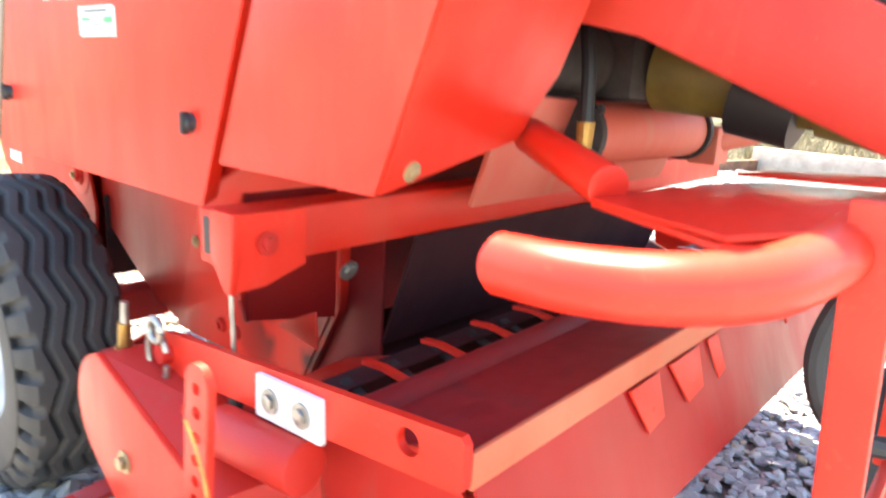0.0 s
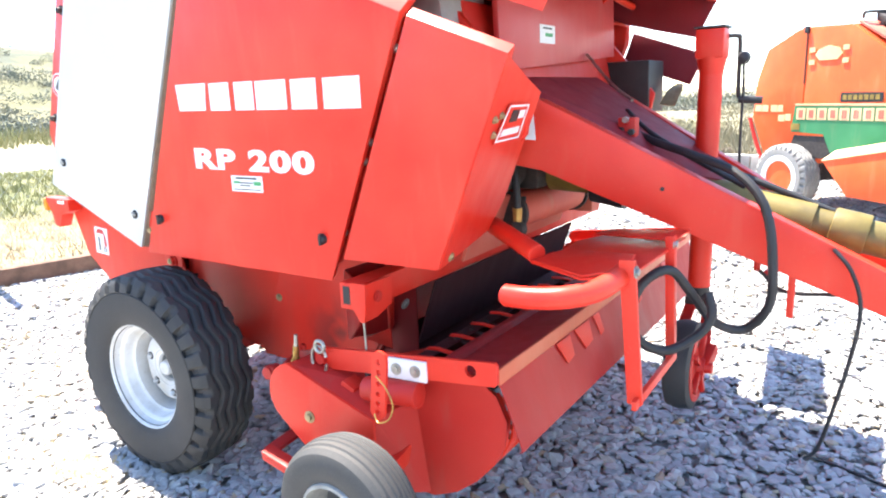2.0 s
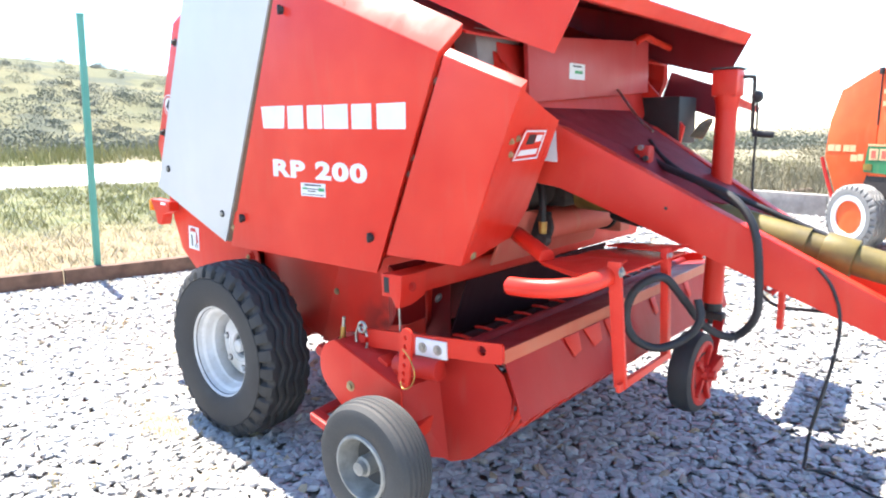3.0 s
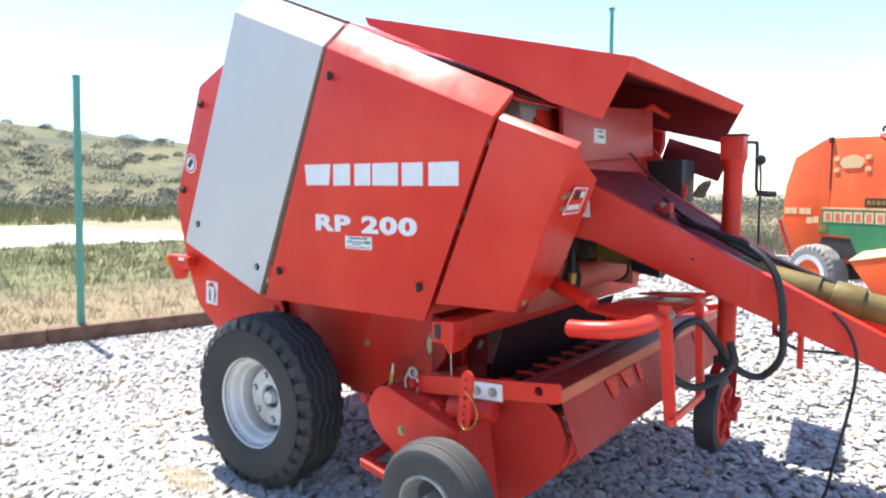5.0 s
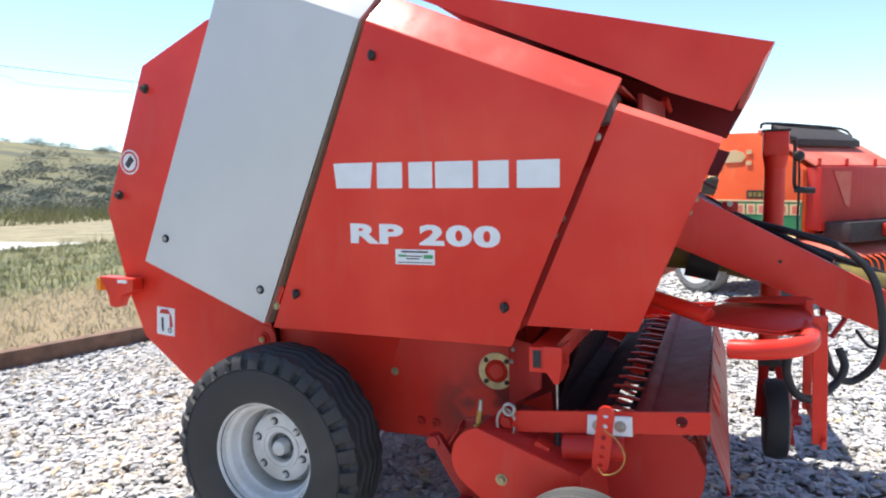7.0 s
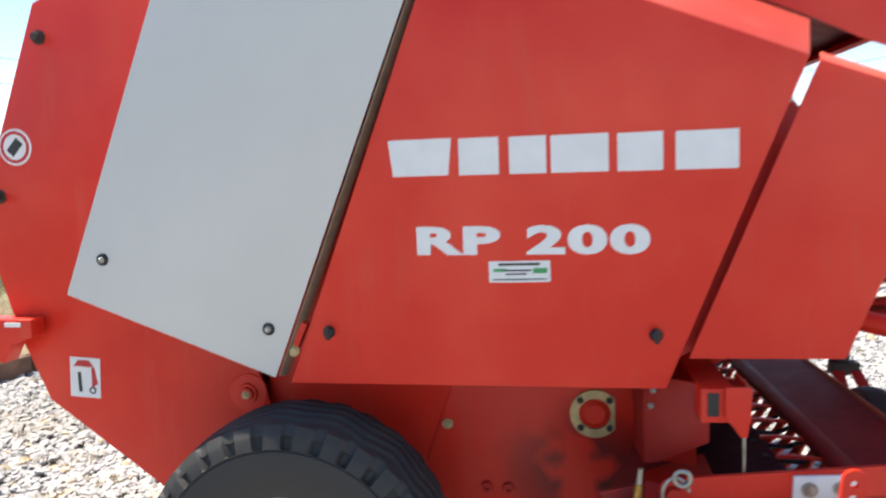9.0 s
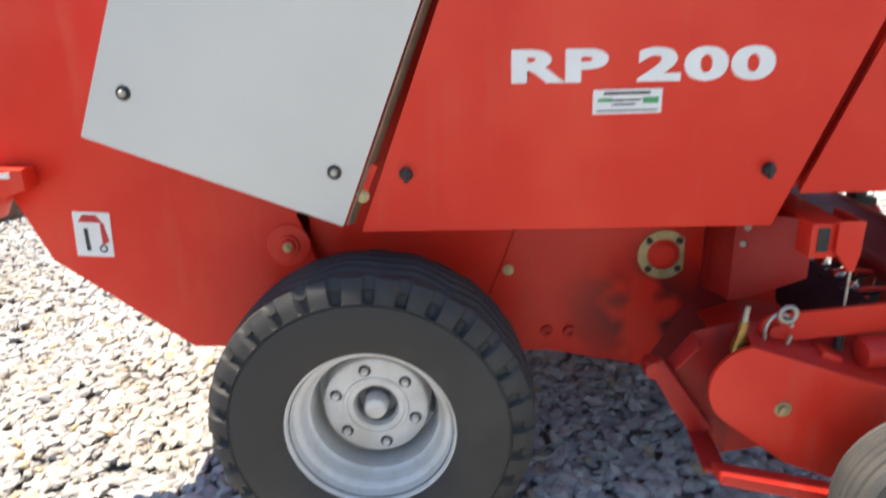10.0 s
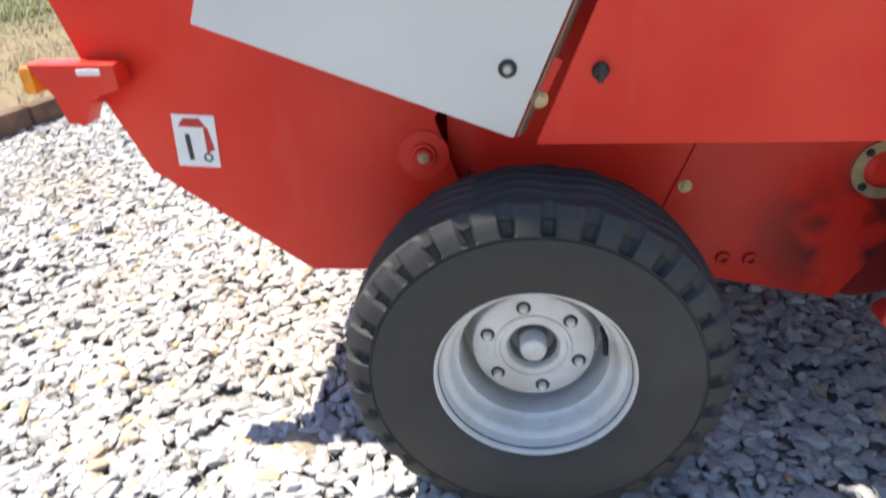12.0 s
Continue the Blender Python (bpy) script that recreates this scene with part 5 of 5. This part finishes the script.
def fence_post(v):
    x, y = in_yard(-3.90, v)
    post = thing("fence_post", (x, y, 0), "green painted steel fence post", "fence post", group="fence posts")
    part("post", bar((x, y, -0.05), (x - 0.02, y + 0.07, 2.44), 0.05, 0.05, None, 0.004, up=(1, 0, 0)), POST_GREEN, post)
    part("cap", box((x - 0.02, y + 0.07, 2.445), (0.056, 0.056, 0.012), None, 0.002), POST_GREEN, post)
    return post


for k in range(7):
    fence_post(-0.99 + 3.05 * (k - 4))
verts, faces = [], []
for yy in np.arange(-11.1, 10.7, 0.11):
    for s in (1, -1):
        for i in range(13):
            ya, yb, za, zb = yy + s * 0.055 * (i % 2), yy + s * 0.055 * ((i + 1) % 2), 0.16 + 0.062 * i, 0.222 + 0.062 * i
            k = len(verts)
            for yq, zq in ((ya, za), (yb, zb)):
                verts += [(-4.20 + 0.0020, yq, zq), (-4.20 - 0.0010, yq + 0.0017, zq), (-4.20 - 0.0010, yq - 0.0017, zq)]
            faces += [(k, k + 1, k + 4, k + 3), (k + 1, k + 2, k + 5, k + 4), (k + 2, k, k + 3, k + 5)]
fence_me = bpy.data.meshes.new("fence_mesh")
fence_me.from_pydata([YARD @ Vector((p[0] + 0.29, p[1] - 2.0, p[2])) for p in verts], [], faces)
WIRE = plain("thin_fence_wire", (0.30, 0.32, 0.30), 0.5, 0.5)
fence_me.materials.append(WIRE)
fence = tagged(new("fence_mesh", fence_me), "sagging chain link wire mesh between green posts", "fence mesh", kind="stuff")
solo("fence_wire", tube([YARD @ Vector((-3.92, v, z)) for v, z in ((-13.2, 2.42), (-7.1, 2.40), (-0.92, 2.42), (5.2, 2.40), (8.6, 2.42))], 0.003, 6), WIRE, "thin straining wire along the fence top", "fence wire")

x = -3.9
while x < 18:
    ln = 1.98
    own = box((x + ln / 2, 9.0 + 0.01 * math.sin(x), 0.145), (ln - 0.02, 0.18, 0.39), None, 0.015)
    bmesh.ops.transform(own, matrix=YARD, verts=own.verts)
    solo("wall_block", own, CONCRETE, "weathered grey concrete edging block", "wall block", group="low wall blocks")
    x += ln
for qx, qy, h, r in ((-1.93, 8.48, 4.28, 0.035), (10.6, 25.8, 4.35, 0.06)):
    own = cyl((qx, qy, 0), (qx, qy, h), r, r * 0.9, 12)
    solo("pole", box((qx, qy, h), (r * 2.4, r * 2.4, 0.03), own, 0.004), POST_GREEN if r < 0.05 else CONCRETE, "slim upright steel pole beside the yard", "pole")
for pts in ([(11.0, 20.8, 4.5), (13.1, 41.2, 6.05), (14.5, 90.0, 7.0)], [(11.0, 20.8, 4.5), (16, 12, 5.2), (30, 2, 6.0)],
            [(-38.8, 26.3, 8.6), (-31.4, 27.7, 7.3), (-20, 60, 9.0)], [(-38.8, 26.3, 8.6), (-60, 20, 12.0)]):
    solo("overhead_wire", tube(pts, 0.011, 5), BLACK, "thin black overhead wire", "wire", group="overhead wires")


# ---- hill and vegetation ----
def veg(name, lo, hi, dry):
    m = Mat(name, 0.9)
    n = m.noise(0.5, 4, vec=m.pos)
    g = m.n.new("ShaderNodeNewGeometry").outputs["Random Per Island"]
    c = m.mix(g, lo, hi)
    c = m.mix(m.ramp(n, 0.44, 0.66, 0, 0.7), c, dry)
    m.color(c)
    m.b.inputs["Subsurface Weight"].default_value = 0.0
    return m.m


GRASS = veg("dry_grass_blades", (0.12, 0.14, 0.045), (0.26, 0.24, 0.095), (0.36, 0.31, 0.16))
SCRUB = veg("grey_green_scrub_leaves", (0.095, 0.108, 0.080), (0.18, 0.19, 0.15), (0.23, 0.225, 0.19))
DRY = veg("pale_dry_scrub", (0.15, 0.14, 0.085), (0.25, 0.22, 0.135), (0.30, 0.255, 0.17))
STRAW = veg("straw", (0.45, 0.33, 0.15), (0.62, 0.50, 0.26), (0.5, 0.36, 0.18))


def hill_material():
    m = Mat("dry_hillside", 0.95)
    n, f, b = m.noise(0.05, 4, vec=m.pos), m.noise(0.6, 5, vec=m.pos), m.noise(0.16, 4, vec=m.pos)
    c = m.mix(m.ramp(n, 0.35, 0.65), (0.090, 0.090, 0.042), (0.150, 0.134, 0.066))
    c = m.mix(m.ramp(f, 0.45, 0.7, 0, 0.55), c, (0.085, 0.092, 0.042))
    c = m.mix(m.ramp(b, 0.50, 0.58, 0, 0.85), c, (0.050, 0.058, 0.038))
    return m.color(c).bump(f, 0.5, 0.4).m


def hill_height(x, y):
    d = math.hypot(x, y)
    a = math.degrees(math.atan2(y, -x))  # 0: straight behind the machine, 90: across the yard
    up = max(0.0, min(1.0, (d - 45) / 90))
    face = 0.5 + 0.5 * math.tanh((62 - a) / 12)
    top = 14.9 - 0.19 * max(0.0, a - 12) + 1.2 * noise.noise(Vector((x * 0.02, y * 0.02, 0.0)))
    return -0.4 + up * up * (3 - 2 * up) * face * top + 0.35 * noise.noise(Vector((x * 0.08, y * 0.08, 1.0))) * min(1, max(0, (d - 40) / 20))


own = bmesh.new()
grid = []
for i in range(70):
    a = radians(-60 + 160 * i / 69)
    row = []
    for j in range(36):
        d = 40 + 260 * (j / 35) ** 1.4
        x, y = -d * math.cos(a), d * math.sin(a)
        row.append(own.verts.new((x, y, hill_height(x, y))))
    grid.append(row)
for i in range(69):
    for j in range(35):
        own.faces.new((grid[i][j], grid[i + 1][j], grid[i + 1][j + 1], grid[i][j + 1]))
solo("hill", own, hill_material(), "dry grassy hillside with dark scrub", "hill", "structure")


def leaf_mesh(name, spots, material, label, category, rng):
    """Many small leaves or blades in one mesh: spots of (x, y, z, spread, height, count, size, upright)."""
    all_v = []
    for x, y, z, spread, height, count, size, upright in spots:
        r, a = np.sqrt(rng.random(count)), rng.random(count) * 6.283
        h = np.zeros(count) if upright else height * rng.random(count) * (1 - 0.5 * r)
        c = np.stack((x + spread * r * np.cos(a), y + spread * r * np.sin(a), z + h), 1)
        b = rng.random(count) * 6.283
        u = np.stack((np.cos(b), np.sin(b), 0 * b), 1) * size * (0.25 if upright else 1.0)
        v = np.concatenate((rng.normal(0, 0.35, (count, 2)), np.ones((count, 1))), 1)
        v = v * (height * (0.5 + 0.8 * rng.random((count, 1))) if upright else size * 1.3)
        if not upright:
            v = v + rng.normal(0, 0.6, (count, 3)) * size
        all_v.append(np.stack((c - u, c + u, c + v), 1).reshape(-1, 3))
    pts = np.concatenate(all_v)
    me = bpy.data.meshes.new(name)
    me.from_pydata(pts, [], np.arange(len(pts)).reshape(-1, 3))
    me.materials.append(material)
    return tagged(new(name, me), label, category, kind="stuff")


rng = np.random.default_rng(7)
spots = []
for _ in range(2600):
    x, y = in_yard(-8.2 - 9.2 * rng.random(), -9 + 34 * rng.random())
    spots.append((x, y, -0.02, 0.22, 0.10 + 0.22 * rng.random() ** 2, 14, 0.03, True))
for _ in range(2200):
    x, y = in_yard(-4.1 - 4.6 * rng.random() ** 0.8, -8 + 24 * rng.random())
    spots.append((x, y, -0.02, 0.10, 0.05 + 0.06 * rng.random(), 8, 0.012, True))
leaf_mesh("roadside_grass", spots, GRASS, "rough dry yellow-green roadside grass", "grass", rng)
spots = []
for _ in range(1500):
    x, y = in_yard(-31.5 - 14 * rng.random(), -30 + 95 * rng.random())
    spots.append((x, y, -0.1, 0.6, 0.5 + 0.6 * rng.random(), 12, 0.12, True))
leaf_mesh("field_grass", spots, GRASS, "tall dry field grass beyond the road", "grass", rng)
spots = []
for _ in range(1400):
    a, d = radians(-45 + 130 * rng.random()), 46 + 50 * rng.random() ** 2.0
    x, y = -d * math.cos(a), d * math.sin(a)
    s = 0.5 + 1.3 * rng.random() ** 2
    spots.append((x, y, hill_height(x, y) - 0.2, s * 1.6, s * 1.3, 230, 0.085, False))
for _ in range(240):
    a, d = radians(-10 + 75 * rng.random()), 92 + 60 * rng.random()
    x, y = -d * math.cos(a), d * math.sin(a)
    s = 0.7 + 1.1 * rng.random()
    spots.append((x, y, hill_height(x, y) - 0.2, s, s * 1.3, 300, 0.075, False))
leaf_mesh("scrub", spots, SCRUB, "grey-green scrub bushes on the slope", "shrubs", rng)

spots = []
for _ in range(2200):
    x, y = -8 + 34 * rng.random(), 11.2 + 10 * rng.random()
    spots.append((x, y, -0.02, 0.35, 0.25 + 0.4 * rng.random(), 14, 0.05, True))
for _ in range(110):
    x, y = -14 + 48 * rng.random(), 14 + 26 * rng.random()
    s = 0.4 + 0.6 * rng.random()
    spots.append((x, y, -0.1, s * 1.2, s * 1.3, 420, 0.032, False))
for _ in range(2600):
    x, y = in_yard(-4.15 - 4.3 * rng.random(), -8 + 24 * rng.random())
    spots.append((x, y, -0.02, 0.13, 0.06 + 0.12 * rng.random() ** 2, 7, 0.016, True))
leaf_mesh("dry_scrub", spots, DRY, "pale dry weeds and scrub across the yard", "scrub", rng)

# sandy soil showing through the gravel, and straw tufts
SAND_X, SAND_Y = -0.40, -0.25


def sand_patch(cx, cy, rx, ry, seed):
    own = bmesh.new()
    hub = own.verts.new((cx, cy, 0.026))
    rings = []
    for r in (0.3, 0.6, 0.85, 1.0):
        ring = []
        for k in range(40):
            a = 2 * math.pi * k / 40
            w = r * (1 + 0.35 * noise.noise(Vector((2 * math.cos(a), 2 * math.sin(a), seed))))
            x, y = cx + rx * w * math.cos(a), cy + ry * w * math.sin(a)
            h = 0.026 * (1 - r ** 3) + 0.012 * noise.noise(Vector((x * 14, y * 14, seed))) - 0.010 * r
            ring.append(own.verts.new((x, y, h)))
        rings.append(ring)
    for k in range(40):
        n = (k + 1) % 40
        own.faces.new((hub, rings[0][k], rings[0][n]))
        for p, q in zip(rings, rings[1:]):
            own.faces.new((p[k], q[k], q[n], p[n]))
    return own


m = Mat("sandy_soil", 0.95)
grit = m.noise(120, 4, vec=m.pos)
SAND = m.color(m.mix(m.ramp(grit, 0.35, 0.65), (0.25, 0.205, 0.15), (0.35, 0.305, 0.24))).bump(grit, 0.6, 0.006).m
for px_, py_, rx, ry, seed in ((SAND_X, SAND_Y, 0.27, 0.12, 1.0), (-0.72, 0.09, 0.10, 0.07, 2.0)):
    solo("sandy_patch", sand_patch(px_, py_, rx, ry, seed), SAND, "tan sandy soil showing through the gravel", "ground", "structure")
spots = []
for _ in range(46):
    x, y = -2.4 + 2.4 * rng.random(), -0.9 + 2.4 * rng.random()
    spots.append((x, y, 0.012, 0.07, 0.03, 26, 0.010, True))
for _ in range(60):
    x, y = in_yard(-3.74 + 1.2 * rng.random(), -3 + 7 * rng.random())
    spots.append((x, y, 0.0, 0.10, 0.04, 22, 0.012, True))
for _ in range(60):
    x, y = SAND_X + 0.16 * rng.normal(), SAND_Y + 0.07 * rng.normal()
    spots.append((x, y, 0.014, 0.06, 0.03, 12, 0.006, True))
leaf_mesh("straw_tufts", spots, STRAW, "dry straw tufts between the stones", "straw", rng)


# ---- gravel ----
def stone_material():
    m = Mat("crushed_limestone", 0.9)
    g = m.n.new("ShaderNodeNewGeometry").outputs["Random Per Island"]
    n = m.noise(40, 4, vec=m.pos)
    cr = m.n.new("ShaderNodeValToRGB")
    el = cr.color_ramp.elements
    el[0].position, el[0].color = 0.0, (0.29, 0.29, 0.295, 1)
    el[1].position, el[1].color = 1.0, (0.43, 0.33, 0.20, 1)
    for p, c in ((0.25, (0.35, 0.35, 0.355, 1)), (0.6, (0.41, 0.405, 0.395, 1)), (0.92, (0.49, 0.475, 0.45, 1)), (0.97, (0.41, 0.34, 0.24, 1))):
        e = el.new(p)
        e.color = c
    m.l.new(g, cr.inputs[0])
    c = m.mix(m.ramp(n, 0.45, 0.75, 0, 0.3), cr.outputs[0], (0.19, 0.18, 0.17))
    c = m.mix(m.ramp(m.noise(0.9, 3, vec=m.pos), 0.52, 0.74, 0, 0.45), c, (0.27, 0.21, 0.13))
    return m.color(c).bump(n, 0.4, 0.004).m


STONE = stone_material()


def gravel(name, x0, x1, y0, y1, per_m2, size, seed, skip=None, label=""):
    """A layer of angular stones as one mesh."""
    rng = np.random.default_rng(seed)
    base = bmesh.new()
    bmesh.ops.create_icosphere(base, subdivisions=1, radius=1.0)
    v0 = np.array([v.co[:] for v in base.verts])
    f0 = np.array([[v.index for v in f.verts] for f in base.faces])
    base.free()
    n = int((x1 - x0) * (y1 - y0) * per_m2)
    cx, cy = x0 + (x1 - x0) * rng.random(n), y0 + (y1 - y0) * rng.random(n)
    if skip is not None:
        keep = ~skip(cx, cy) & (cx * math.cos(LEAN) - (cy - 1) * math.sin(LEAN) > -3.80)
        cx, cy = cx[keep], cy[keep]
        n = len(cx)
    shapes = v0[None] * (1 + rng.normal(0, 0.30, (24, 12, 1)))
    shapes = np.sign(shapes) * np.abs(shapes) ** 0.72
    s = size * (0.55 + 0.9 * rng.random(n) ** 2)
    sc = np.stack((s * (0.9 + 0.6 * rng.random(n)), s * (0.7 + 0.3 * rng.random(n)), s * (0.32 + 0.28 * rng.random(n))), 1)
    v = shapes[rng.integers(0, 24, n)] * sc[:, None, :]
    a, b = rng.random(n) * 6.283, rng.normal(0, 0.24, n)
    ca, sa, cb, sb = np.cos(a)[:, None], np.sin(a)[:, None], np.cos(b)[:, None], np.sin(b)[:, None]
    x, y, z = v[..., 0] * cb + v[..., 2] * sb, v[..., 1], -v[..., 0] * sb + v[..., 2] * cb
    x, y = x * ca - y * sa, x * sa + y * ca
    z = z + (0.001 + 0.012 * rng.random(n))[:, None]
    pts = np.stack((x + cx[:, None], y + cy[:, None], z), -1).reshape(-1, 3)
    fac = (f0[None] + 12 * np.arange(n)[:, None, None]).reshape(-1, 3)
    me = bpy.data.meshes.new(name)
    me.from_pydata(pts, [], fac)
    me.materials.append(STONE)
    return tagged(new(name, me), label, "gravel", kind="stuff")


def near_patch(x, y):
    return (x > -1.9) & (x < 1.6) & (y > -0.7) & (y < 1.4)


gravel("gravel_by_the_wheel", -1.9, 1.6, -0.7, 1.4, 1950, 0.0215, 1, None, "loose angular pale crushed stone by the wheel")
gravel("gravel_in_the_yard", -4.3, 3.6, -1.6, 3.9, 1500, 0.0195, 2, near_patch, "loose angular pale crushed stone in the yard")
gravel("gravel_across_the_yard", -4.0, 6.0, 3.9, 10.1, 330, 0.032, 3, lambda x, y: x > 99, "loose pale crushed stone across the yard")
